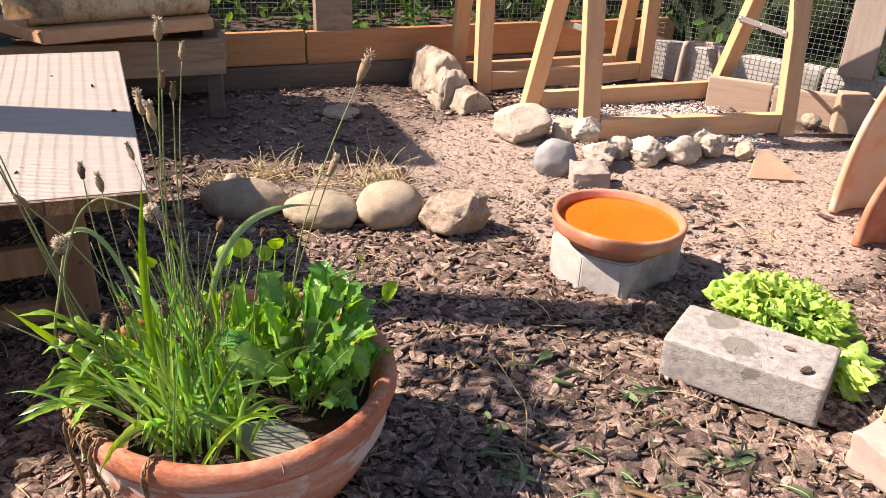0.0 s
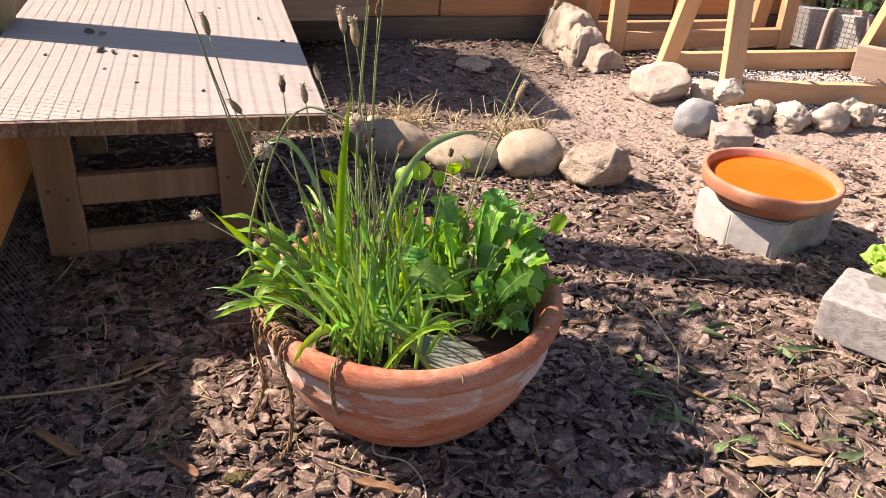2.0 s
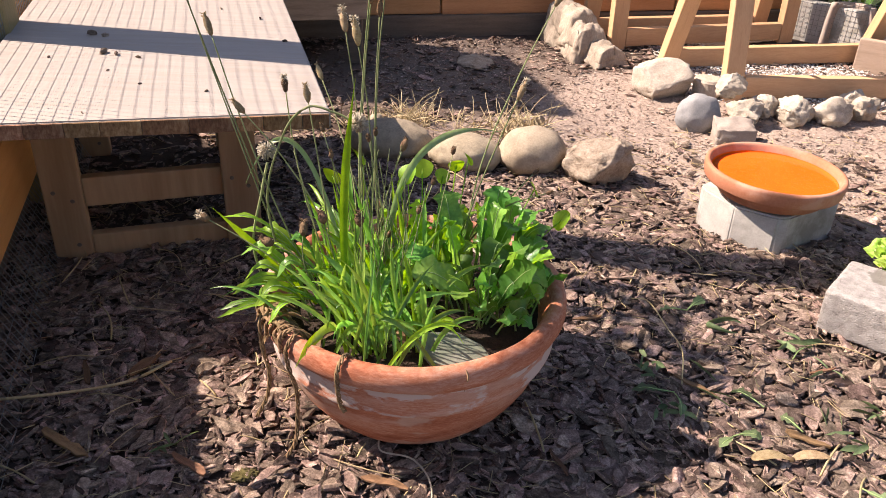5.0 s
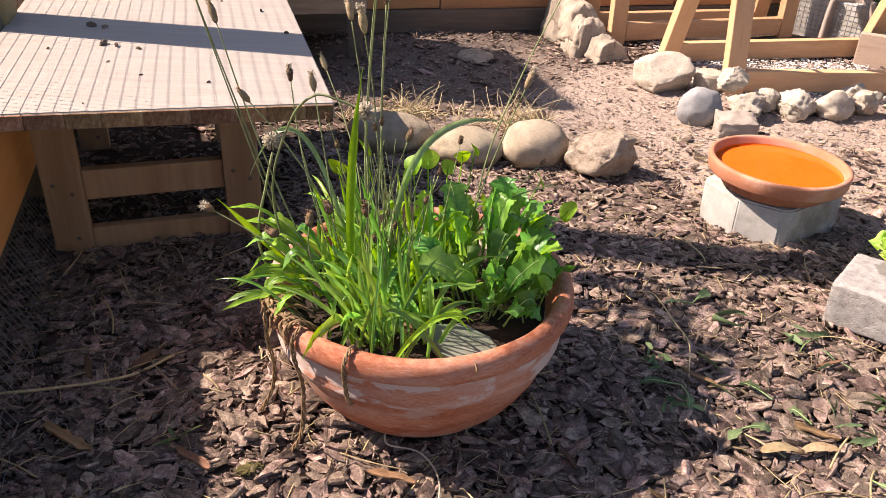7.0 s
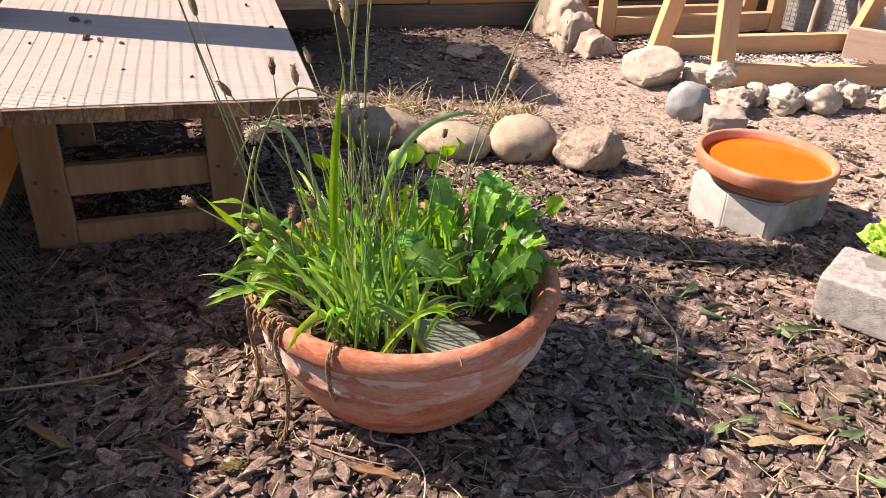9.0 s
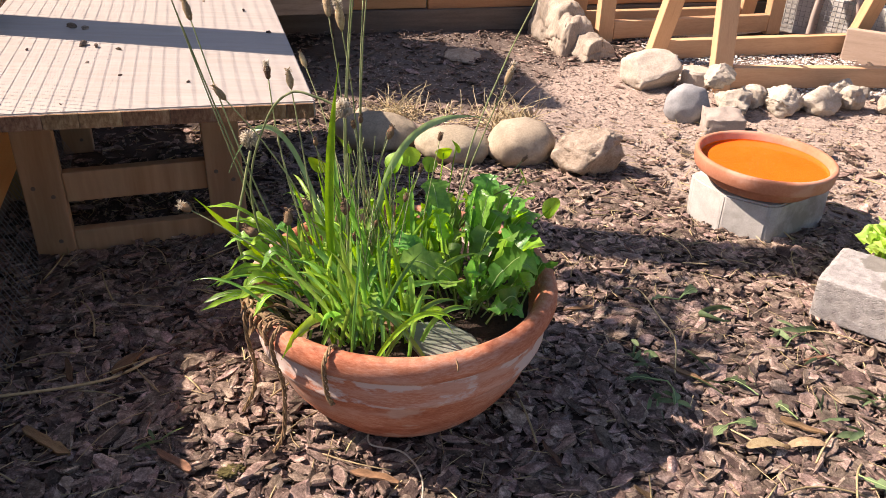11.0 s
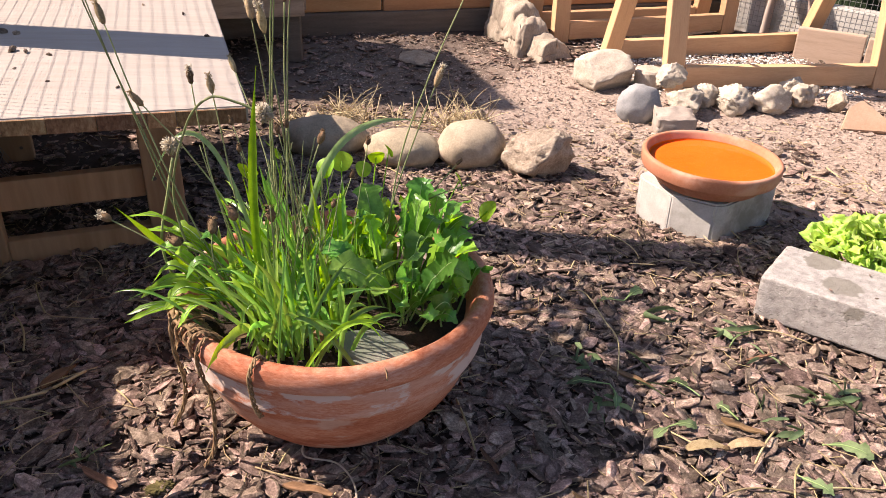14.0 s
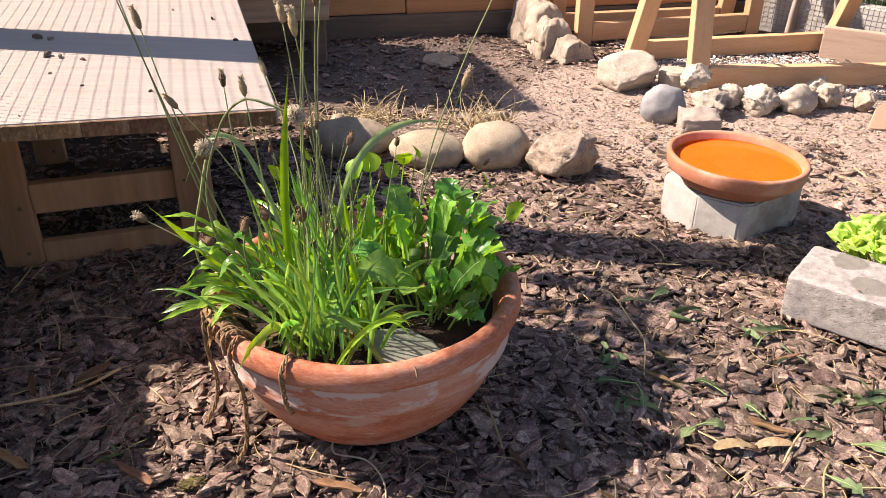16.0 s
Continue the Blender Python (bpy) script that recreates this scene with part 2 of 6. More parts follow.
M_hedge = material("hedge_leaf", [(0.036, 0.09, 0.018), (0.096, 0.192, 0.036)], 8, 60, 0.5, 0.2, vary=0.5, translucent=0.35)
# near-black: the shade deep in the hedge, painted as colour
M_hedgedark = material("hedge_inner_shade", [(0.008, 0.016, 0.006), (0.025, 0.045, 0.015)], 6, 40, 0.9, 1.0, 0.03)
M_tarp = material("green_tarp", [(0.1, 0.16, 0.14), (0.16, 0.23, 0.2)], 4, 60, 0.5, 0.3, 0.004)
M_sandstone = material("sandstone_shard", [(0.36, 0.23, 0.15), (0.45, 0.32, 0.225)], 24, 260, 0.9, 0.4, 0.002)
M_slate = material("pale_slate", [(0.12, 0.144, 0.102), (0.198, 0.216, 0.162)], 18, 260, 0.7, 0.3, 0.001, stain=(14, (0.4, 0.39, 0.33), 0.3))
M_glaze = material("orange_glaze", [(0.68, 0.115, 0.008), (0.76, 0.145, 0.014)], 16, 200, 0.95, 0.05, specular=0.0)

M_paver = material("paver_concrete", [(0.2, 0.18, 0.165), (0.335, 0.31, 0.285), (0.46, 0.43, 0.4)], 90, 700, 0.95, 1.0, 0.003, contrast=0.3)
_n, _l = M_paver.node_tree.nodes, M_paver.node_tree.links
_col = _n["Principled BSDF"].inputs["Base Color"].links[0].from_socket
_tc = _n.new("ShaderNodeTexCoord")
_wn = _n.new("ShaderNodeTexNoise")
_wn.inputs["Scale"].default_value, _wn.inputs["Detail"].default_value = 70, 5
_l.new(_tc.outputs["Object"], _wn.inputs[0])
for _c, _r in (((-0.05, 0.03, 0.03), 0.021), ((-0.012, -0.02, 0.026), 0.024), ((0.012, -0.052, 0.02), 0.009)):
    _d = _n.new("ShaderNodeVectorMath")
    _d.operation = "DISTANCE"
    _d.inputs[1].default_value = _c
    _l.new(_tc.outputs["Object"], _d.inputs[0])
    _k = _n.new("ShaderNodeMath")
    _k.operation = "MULTIPLY_ADD"
    _k.inputs[1].default_value = -0.03
    _l.new(_wn.outputs[0], _k.inputs[0])
    _l.new(_d.outputs["Value"], _k.inputs[2])
    _g = _n.new("ShaderNodeMapRange")
    _g.inputs[1].default_value, _g.inputs[2].default_value = _r - 0.016, _r - 0.0125
    _g.inputs[3].default_value, _g.inputs[4].default_value = 0.75, 0.0
    _l.new(_k.outputs[0], _g.inputs[0])
    _m = _n.new("ShaderNodeMix")
    _m.data_type = "RGBA"
    _l.new(_g.outputs[0], _m.inputs[0])
    _l.new(_col, _m.inputs[6])
    _m.inputs[7].default_value = (0.17, 0.155, 0.125, 1)
    _col = _m.outputs[2]
_l.new(_col, _n["Principled BSDF"].inputs["Base Color"])
_v = _n.new("ShaderNodeTexVoronoi")
_v.inputs["Scale"].default_value = 240
_l.new(_tc.outputs["Object"], _v.inputs[0])
_p = _n.new("ShaderNodeMapRange")
_p.inputs[1].default_value, _p.inputs[2].default_value = 0.05, 0.3
_l.new(_v.outputs["Distance"], _p.inputs[0])
_b2 = _n.new("ShaderNodeBump")
_b2.inputs["Strength"].default_value, _b2.inputs["Distance"].default_value = 0.8, 0.002
_l.new(_p.outputs[0], _b2.inputs["Height"])
_l.new(_n["Principled BSDF"].inputs["Normal"].links[0].from_socket, _b2.inputs["Normal"])
_l.new(_b2.outputs[0], _n["Principled BSDF"].inputs["Normal"])

M_water = bpy.data.materials.new("water")
M_water.use_nodes = True
_n, _l = M_water.node_tree.nodes, M_water.node_tree.links
_gl, _tp, _ms, _fr = _n.new("ShaderNodeBsdfGlossy"), _n.new("ShaderNodeBsdfTransparent"), _n.new("ShaderNodeMixShader"), _n.new("ShaderNodeFresnel")
_gl.inputs["Roughness"].default_value, _fr.inputs["IOR"].default_value = 0.01, 1.33
_wn, _wb = _n.new("ShaderNodeTexNoise"), _n.new("ShaderNodeBump")
_wn.inputs["Scale"].default_value = 14
_wb.inputs["Strength"].default_value, _wb.inputs["Distance"].default_value = 0.1, 0.002
_l.new(_wn.outputs[0], _wb.inputs["Height"])
_l.new(_wb.outputs[0], _gl.inputs["Normal"])
_l.new(_fr.outputs[0], _ms.inputs[0])
_l.new(_tp.outputs[0], _ms.inputs[1])
_l.new(_gl.outputs[0], _ms.inputs[2])
_l.new(_ms.outputs[0], _n["Material Output"].inputs[0])


# ---- mesh helpers ----
def hash01(i, k=0):
    return random.Random(i * 7919 + k * 104729 + 13).random()


def fbm(v, octaves=4):
    return noise.fractal(Vector(v), 1.0, 2.0, octaves)


def mesh_of(name, bm, mat_, smooth=False):
    me = bpy.data.meshes.new(name)
    bm.normal_update()
    bm.to_mesh(me)
    bm.free()
    for m_ in mat_ if isinstance(mat_, tuple) else (mat_,):
        me.materials.append(m_)
    if smooth:
        me.polygons.foreach_set("use_smooth", [True] * len(me.polygons))
    return me


def part(name, bm, mat_, parent, label="", smooth=False):
    ob = new(name, mesh_of(name, bm, mat_, smooth))
    ob.parent = parent
    return tagged(ob, label)


def thing(name, bm, mat_, label, category, m=None, group="", kind="", smooth=False):
    ob = new(name, mesh_of(name, bm, mat_, smooth))
    if m is not None:
        ob.matrix_world = m
    return tagged(ob, label, category, group, kind)


def root(name, m, label, category, group="", kind=""):
    ob = new(name)
    ob.empty_display_size = 0.05
    ob.matrix_world = m
    return tagged(ob, label, category, group, kind)


def box(bm, size, m=None, bevel=0.002):
    """A bevelled box of that size about the origin, moved by m."""
    r = bmesh.ops.create_cube(bm, size=1.0)
    vs = r["verts"]
    bmesh.ops.scale(bm, vec=size, verts=vs)
    if bevel:
        es = list({e for v in vs for e in v.link_edges})
        vs = bmesh.ops.bevel(bm, geom=es + vs, offset=bevel, segments=2, profile=0.6, affect="EDGES")["verts"]
    if m is not None:
        bmesh.ops.transform(bm, matrix=m, verts=list(vs))
    return list(vs)


def box_bm(size, m=None, bevel=0.002):
    bm = bmesh.new()
    box(bm, size, m, bevel)
    return bm


def beam_m(a, b, up=(0, 0, 1)):
    """The pose of a beam whose x runs from a to b, at its middle."""
    a, b = Vector(a), Vector(b)
    x = (b - a).normalized()
    y = Vector(up).cross(x).normalized()
    z = x.cross(y)
    m = Matrix((x, y, z)).transposed().to_4x4()
    m.translation = (a + b) / 2
    return m


def beam(parent, name, a, b, w, h, mat_, up=(0, 0, 1), label="", bevel=0.003):
    """A beam from a to b: w across, h along up. Local x is the grain."""
    ln = (Vector(b) - Vector(a)).length
    ob = part(name, box_bm((ln, w, h), None, bevel), mat_, parent, label)
    ob.matrix_local = beam_m(a, b, up)
    return ob


def prism(points, z0, z1, bevel=0.002):
    bm = bmesh.new()
    vs = [bm.verts.new((x, y, z0)) for x, y in points]
    f = bm.faces.new(vs)
    r = bmesh.ops.extrude_face_region(bm, geom=[f])
    bmesh.ops.translate(bm, vec=(0, 0, z1 - z0), verts=[g for g in r["geom"] if isinstance(g, bmesh.types.BMVert)])
    bmesh.ops.recalc_face_normals(bm, faces=bm.faces)
    if bevel:
        bmesh.ops.bevel(bm, geom=list(bm.edges), offset=bevel, segments=2, affect="EDGES")
    return bm


def lathe(profile, segs=64, wobble=0.0, seed=0, cap=True):
    bm = bmesh.new()
    rings = []
    for r, z in profile:
        ring = []
        for i in range(segs):
            a = 2 * math.pi * i / segs
            k = 1 + wobble * fbm((math.cos(a) * 1.3 + seed, math.sin(a) * 1.3, z * 9))
            ring.append(bm.verts.new((r * k * math.cos(a), r * k * math.sin(a), z)))
        rings.append(ring)
    for p, q in zip(rings, rings[1:]):
        for i in range(segs):
            j = (i + 1) % segs
            bm.faces.new((p[i], p[j], q[j], q[i]))
    for ring, flip in ((rings[0], True), (rings[-1], False)):
        if cap and profile[0 if flip else -1][0] > 1e-5:
            bm.faces.new(list(reversed(ring)) if flip else ring)
    bmesh.ops.recalc_face_normals(bm, faces=bm.faces)
    return bm


def stone_bm(size, seed, rough=0.12, cuts=0, sub=4, freq=1.6):
    """A stone of that size: a ball pushed by noise, with flat breaks where cuts is given. Its base is at z = 0, a little buried."""
    bm = bmesh.new()
    bmesh.ops.create_icosphere(bm, subdivisions=sub, radius=0.5)
    rnd = random.Random(seed)
    planes = []
    for _ in range(cuts):
        d = Vector((rnd.uniform(-1, 1), rnd.uniform(-1, 1), rnd.uniform(-0.5, 1))).normalized()
        planes.append((d, rnd.uniform(0.26, 0.4)))
    off = Vector((seed * 3.7, seed * 1.3, seed * 2.1))
    for v in bm.verts:
        p = v.co.copy()
        d = p.normalized()
        p = p * (1 + rough * 1.6 * fbm(d * freq + off, 3))
        for n_, k in planes:
            over = p.dot(n_) - k
            if over > 0:
                p -= n_ * over * 0.97
        p += d * rough * (0.22 * fbm(d * freq * 5 + off, 4) + 0.1 * fbm(d * freq * 14 + off, 3))
        v.co = p
    zmin = min(v.co.z for v in bm.verts)
    zmax = max(v.co.z for v in bm.verts)
    for v in bm.verts:
        v.co = Vector((v.co.x * size[0], v.co.y * size[1], (v.co.z - zmin) / (zmax - zmin) * size[2] * 1.2 - 0.2 * size[2]))
    return bm


def rough_box(size, seed, amp=0.1, cuts=7):
    """A broken block: a box with worn, chipped faces, its base at z = 0."""
    bm = bmesh.new()
    bmesh.ops.create_cube(bm, size=1.0)
    bmesh.ops.subdivide_edges(bm, edges=bm.edges, cuts=cuts * 2, use_grid_fill=True)
    least = min(size)
    for v in bm.verts:
        p = v.co.copy()
        k = max(0.0, sorted((abs(p.x), abs(p.y), abs(p.z)))[1] - 0.36) / 0.14       # wear along the edges
        q = Vector((p.x * size[0], p.y * size[1], (p.z + 0.5) * size[2] - 0.1 * size[2]))
        n_ = Vector((p.x * size[1], p.y * size[0], p.z)).normalized()
        d = amp * least * (fbm(q * 16 + Vector((seed, 0, 0)), 4) + 0.35 * fbm(q * 60 + Vector((seed, 5, 0)), 3)) - 0.12 * least * k * (0.6 + fbm(q * 25, 2))
        v.co = q + n_ * d
    return bm


def tube(bm, points, radii, segs=6):
    """A tube along the points."""
    pts = [Vector(p) for p in points]
    rings = []
    for i, p in enumerate(pts):
        d = (pts[min(i + 1, len(pts) - 1)] - pts[max(i - 1, 0)]).normalized()
        ref = Vector((1, 0, 0)) if abs(d.x) < 0.8 else Vector((0, 1, 0))
        u = d.cross(ref).normalized()
        w = d.cross(u)
        r = radii[i] if isinstance(radii, (list, tuple)) else radii
        rings.append([bm.verts.new(p + (u * math.cos(2 * math.pi * k / segs) + w * math.sin(2 * math.pi * k / segs)) * r) for k in range(segs)])
    for a, b in zip(rings, rings[1:]):
        for k in range(segs):
            j = (k + 1) % segs
            bm.faces.new((a[k], a[j], b[j], b[k]))
    bm.faces.new(list(reversed(rings[0])))
    bm.faces.new(rings[-1])


def bend(a, b, c, n=12):
    """Points on a curve from a by b to c."""
    a, b, c = Vector(a), Vector(b), Vector(c)
    return [a * (1 - t) ** 2 + b * 2 * t * (1 - t) + c * t * t for t in (i / n for i in range(n + 1))]


def spline(points, n=8):
    pts = [Vector(p) for p in points]
    pts = [pts[0] * 2 - pts[1]] + pts + [pts[-1] * 2 - pts[-2]]
    out = []
    for i in range(1, len(pts) - 2):
        p0, p1, p2, p3 = pts[i - 1:i + 3]
        for k in range(n):
            t = k / n
            out.append(0.5 * (2 * p1 + (p2 - p0) * t + (2 * p0 - 5 * p1 + 4 * p2 - p3) * t * t + (3 * p1 - p0 - 3 * p2 + p3) * t ** 3))
    out.append(pts[-2])
    return out


def ribbon(bm, points, width, side, fold=0.25, ripple=0.0, seed=0):
    """A leaf along the points: width(t) is half its breadth, side the way across it, fold its V along the midrib."""
    pts = [Vector(p) for p in points]
    rows = []
    n = len(pts) - 1
    for i, p in enumerate(pts):
        t = i / n
        d = (pts[min(i + 1, n)] - pts[max(i - 1, 0)]).normalized()
        s = (Vector(side) - d * Vector(side).dot(d)).normalized()
        up = s.cross(d).normalized()
        wl, wr = width(t, 0), width(t, 1)
        rl = ripple * math.sin(i * 1.9 + seed) * wl
        rr = ripple * math.sin(i * 2.3 + seed * 2.7) * wr
        rows.append([bm.verts.new(p - s * wl + up * (fold * wl + rl)), bm.verts.new(p - s * wl * 0.5 + up * fold * wl * 0.3), bm.verts.new(p),
                     bm.verts.new(p + s * wr * 0.5 + up * fold * wr * 0.3), bm.verts.new(p + s * wr + up * (fold * wr + rr))])
    for a, b in zip(rows, rows[1:]):
        for k in range(4):
            bm.faces.new((a[k], a[k + 1], b[k + 1], b[k]))


# ---- the ground ----
def smooth(a, b, x):
    t = min(1, max(0, (x - a) / (b - a)))
    return t * t * (3 - 2 * t)


def ground_z(x, y):
    """The height of the soil: gentle humps, and a low rise under the trestles."""
    near = smooth(6, 2.5, abs(x) + abs(y - 1.5))
    z = 0.022 * math.exp(-((x - 0.85) / 0.5) ** 2 - ((y - 2.02) / 0.3) ** 2)
    z += near * 0.006 * noise.noise(Vector((x * 5, y * 5, 3.1))) + near * 0.0035 * noise.noise(Vector((x * 17, y * 17, 8.1)))
    return z - 0.006


def sandy(x, y):
    """How sandy the ground is: 0 bark mulch, 1 bare sand."""
    n_ = 0.28 * noise.noise(Vector((x * 3.5, y * 3.5, 1.7))) + 0.16 * noise.noise(Vector((x * 11, y * 11, 5.2)))
    d = ((x - 0.86) / 0.62) ** 2 + ((y - 1.78) / 0.46) ** 2
    e = ((x - 0.3) / 0.32) ** 2 + ((y - 1.72) / 0.16) ** 2
    g = ((x - 0.1) / 0.42) ** 2 + ((y - 2.15) / 0.34) ** 2
    return max(smooth(1.25, 0.7, d + n_ * 1.6), 0.85 * smooth(1.3, 0.6, e + n_ * 1.6), 0.42 * smooth(1.3, 0.5, g + n_ * 1.6))


def axis(a, b, step, far):
    out, x, s = [a + step * i for i in range(int((b - a) / step) + 1)], b, step
    while x < far:
        s *= 1.6
        x += s
        out.append(x)
    x, s, low = a, step, []
    while x > -far:
        s *= 1.6
        x -= s
        low.append(x)
    return low[::-1] + out


gx, gy = axis(-0.9, 1.7, 0.0125, 300), axis(0.3, 2.9, 0.0125, 300)
verts = [(x, y, ground_z(x, y) + ((0.0022 + 0.003 * sandy(x, y)) * noise.noise(Vector((x * 60, y * 60, 2))) if -1 < x < 1.8 and 0.2 < y < 3 else 0)) for y in gy for x in gx]
nx = len(gx)
faces = [(j * nx + i, j * nx + i + 1, (j + 1) * nx + i + 1, (j + 1) * nx + i) for j in range(len(gy) - 1) for i in range(nx - 1)]
me = bpy.data.meshes.new("ground")
me.from_pydata(verts, [], faces)
me.polygons.foreach_set("use_smooth", [True] * len(me.polygons))
sand_attr = me.attributes.new("sand", "FLOAT", "POINT")
sand_attr.data.foreach_set("value", [sandy(v[0], v[1]) if -1 < v[0] < 2 and 0.2 < v[1] < 3.2 else 0.0 for v in verts])
M_ground = material("soil_and_sand", [(0.036, 0.024, 0.018), (0.09, 0.062, 0.047)], 30, 300, 0.95, 0.8, 0.006)
_n, _l = M_ground.node_tree.nodes, M_ground.node_tree.links
_at = _n.new("ShaderNodeAttribute")
_at.attribute_name = "sand"
_sn = _n.new("ShaderNodeTexNoise")
_sn.inputs["Scale"].default_value, _sn.inputs["Detail"].default_value, _sn.inputs["Roughness"].default_value = 130, 6, 0.75
_tc = _n.new("ShaderNodeTexCoord")
_l.new(_tc.outputs["Object"], _sn.inputs[0])
_sr = _n.new("ShaderNodeValToRGB")
_sr.color_ramp.elements[0].position, _sr.color_ramp.elements[0].color = 0.3, (0.19, 0.138, 0.107, 1)
_sr.color_ramp.elements[1].position, _sr.color_ramp.elements[1].color = 0.7, (0.44, 0.35, 0.288, 1)
_l.new(_sn.outputs[0], _sr.inputs[0])
_mx = _n.new("ShaderNodeMix")
_mx.data_type = "RGBA"
_old = _n["Principled BSDF"].inputs["Base Color"].links[0].from_socket
_l.new(_at.outputs["Fac"], _mx.inputs[0])
_l.new(_old, _mx.inputs[6])
_l.new(_sr.outputs[0], _mx.inputs[7])
_l.new(_mx.outputs[2], _n["Principled BSDF"].inputs["Base Color"])
me.materials.append(M_ground)
ground = tagged(new("ground", me), "dark soil with bark mulch and bare sandy patches", "ground", kind="structure")


def at_ground(x, y, rz=0, dz=0.0):
    return pose(x, y, ground_z(x, y) + dz, 0, 0, rz)


# ---- fences and back wall ----
LEFT = lambda y: -0.391 - 0.285 * (y - 0.918)       # the foot of the wire on the near side fence
FD = Vector((-0.274, 0.962, 0)).normalized()
BACK0, BD = Vector((0.065, 2.53, 0)), Vector((0.979, 0.203, 0)).normalized()
CORNER, RD, RN = Vector((1.13, 2.64, 0)), Vector((0.713, -0.701, 0)), Vector((0.701, 0.713, 0))


def wire_sheet(name, origin, along, out, length, z0, z1, lean, label, pitch=0.0127, rise=None, wire=0.0005):
    rise = rise or pitch
    """Square welded wire: upright and level wires that waver a little. lean(z): how far it stands off along out."""
    bm = bmesh.new()
    o, a, w = Vector(origin), Vector(along), Vector(out)
    rows, cols = int((z1 - z0) / rise), int(length / pitch)
    zs = [z0 + (z1 - z0) * k / 10 for k in range(11)]
    wav = lambda s, z: 0.0034 * noise.noise(Vector((s * 3, z * 3, 0.5)))
    for i in range(cols + 1):
        s = i * pitch
        tube(bm, [o + a * (s + 1.5 * wav(s, z)) + w * (lean(z) + wav(s + 9, z)) + Vector((0, 0, z)) for z in zs], wire, 6)
    ss = [length * k / 24 for k in range(25)]
    for j in range(rows + 1):
        z = z0 + j * rise
        tube(bm, [o + a * s + w * (lean(z) + wav(s + 9, z)) + Vector((0, 0, z + 1.5 * wav(s, z + 4))) for s in ss], wire * 0.9, 6)
    return thing(name, bm, M_wire, label, "wire mesh", kind="structure", smooth=True)


fl = Vector((LEFT(0.35), 0.35, 0))
FO = Vector((-0.962, -0.274, 0))
wire_sheet("wire_fence_left", fl, FD, FO, 2.3, 0.0, 1.2, lambda z: 0.055 * min(1, z / 0.1), "welded wire mesh on the fence posts", 0.0127, 0.0195, 0.0005)
plank = root("fence_plank", Matrix.Identity(4), "orange-brown larch plank on edge along the wire fence", "plank", kind="structure")
pa = Vector((LEFT(0.4), 0.4, 0.149)) + FO * 0.04
beam(plank, "board", pa, pa + FD * 0.915, 0.02, 0.106, M_orangewood)
# outer board added to block low sun and darken the view through the wire
pb = Vector((LEFT(0.4), 0.4, 0.149)) + FO * 0.085
beam(plank, "backing_board", pb, pb + FD * 1.15, 0.02, 0.3, M_darkwood, label="dark board added outside the wire to shade the ground")
beam(plank, "board", pb + FD * 1.156, pb + FD * 2.25, 0.02, 0.3, M_orangewood)
post = root("fence_post", pose(LEFT(1.4) - 0.092, 1.392, 0, 0, 0, 16), "greenish weathered square wooden fence post", "post", kind="structure")
part("shaft", box_bm((0.085, 0.085, 0.92), pose(0, 0, 0.43), 0.006), M_postwood, post)
# unseen narrower top, added and sized for the shadow band on the mulch
part("stake", box_bm((0.065, 0.065, 0.45), pose(0, 0, 1.115), 0.005), M_postwood, post)
post2 = root("fence_post", pose(LEFT(2.45) - 0.05, 2.5, 0, 0, 0, 16), "greenish weathered square wooden fence post", "post", kind="structure")
part("shaft", box_bm((0.08, 0.08, 1.0), pose(0, 0, 0.47), 0.006), M_postwood, post2)

# unseen boards added to cast the broad shade on the back ground
panel = root("shade_panel", Matrix.Identity(4), "tall weathered board panel added out of view to shade the back ground", "fence", kind="structure")
for k in range(4):
    q = Vector((LEFT(2.08), 2.08, 0)) + FO * 0.14 + FD * (0.125 * k)
    beam(panel, "board", q + Vector((0, 0, 0.625)), q + FD * 0.12 + Vector((0, 0, 0.625)), 0.02, 1.25, M_oldwood)

BN = Vector((0.203, -0.979, 0))                        # towards the pen
back = root("wall_back", Matrix.Identity(4), "low back wall of orange larch planks over a dark board", "wall", kind="structure")
w0 = BACK0 - BD * 0.75
beam(back, "dark_board", w0 + Vector((0, 0, 0.012)) + BN * 0.012, w0 + BD * 2.0 + Vector((0, 0, 0.012)) + BN * 0.012, 0.03, 0.085, M_darkwood)
for s0, s1 in ((-0.75, -0.003), (0.003, 0.72), (0.726, 1.2)):
    beam(back, "plank", BACK0 + BD * s0 + Vector((0, 0, 0.1)), BACK0 + BD * s1 + Vector((0, 0, 0.103)), 0.025, 0.092, M_larch)
bpst = root("fence_post", Matrix.Translation(BACK0 + BD * 0.085 - BN * 0.02), "grey-brown weathered wooden post behind the back wall", "post", kind="structure")
part("shaft", box_bm((0.105, 0.05, 1.0), pose(0, 0, 0.56, 0, 0, 12), 0.004), M_oldwood, bpst)
wire_sheet("wire_fence_back", w0 - BN * 0.05, BD, BN, 2.0, 0.12, 0.75, lambda z: 0, "square welded wire mesh above the back wall", 0.0145)
wire_sheet("wire_fence_right", CORNER - RN * 0.033, RD, RN, 1.5, 0.02, 0.75, lambda z: 0, "square welded wire mesh along the concrete kerbs", 0.0145)
for i in range(5):
    a = CORNER + RD * (0.26 * i)
    k = thing("kerb_stone", box_bm((0.252, 0.05, 0.14), None, 0.006), M_concrete, "weathered grey concrete kerb under the wire fence", "kerb", beam_m(a + Vector((0, 0, 0.04)), a + RD * 0.25 + Vector((0, 0, 0.04))), "kerbs along the fence")
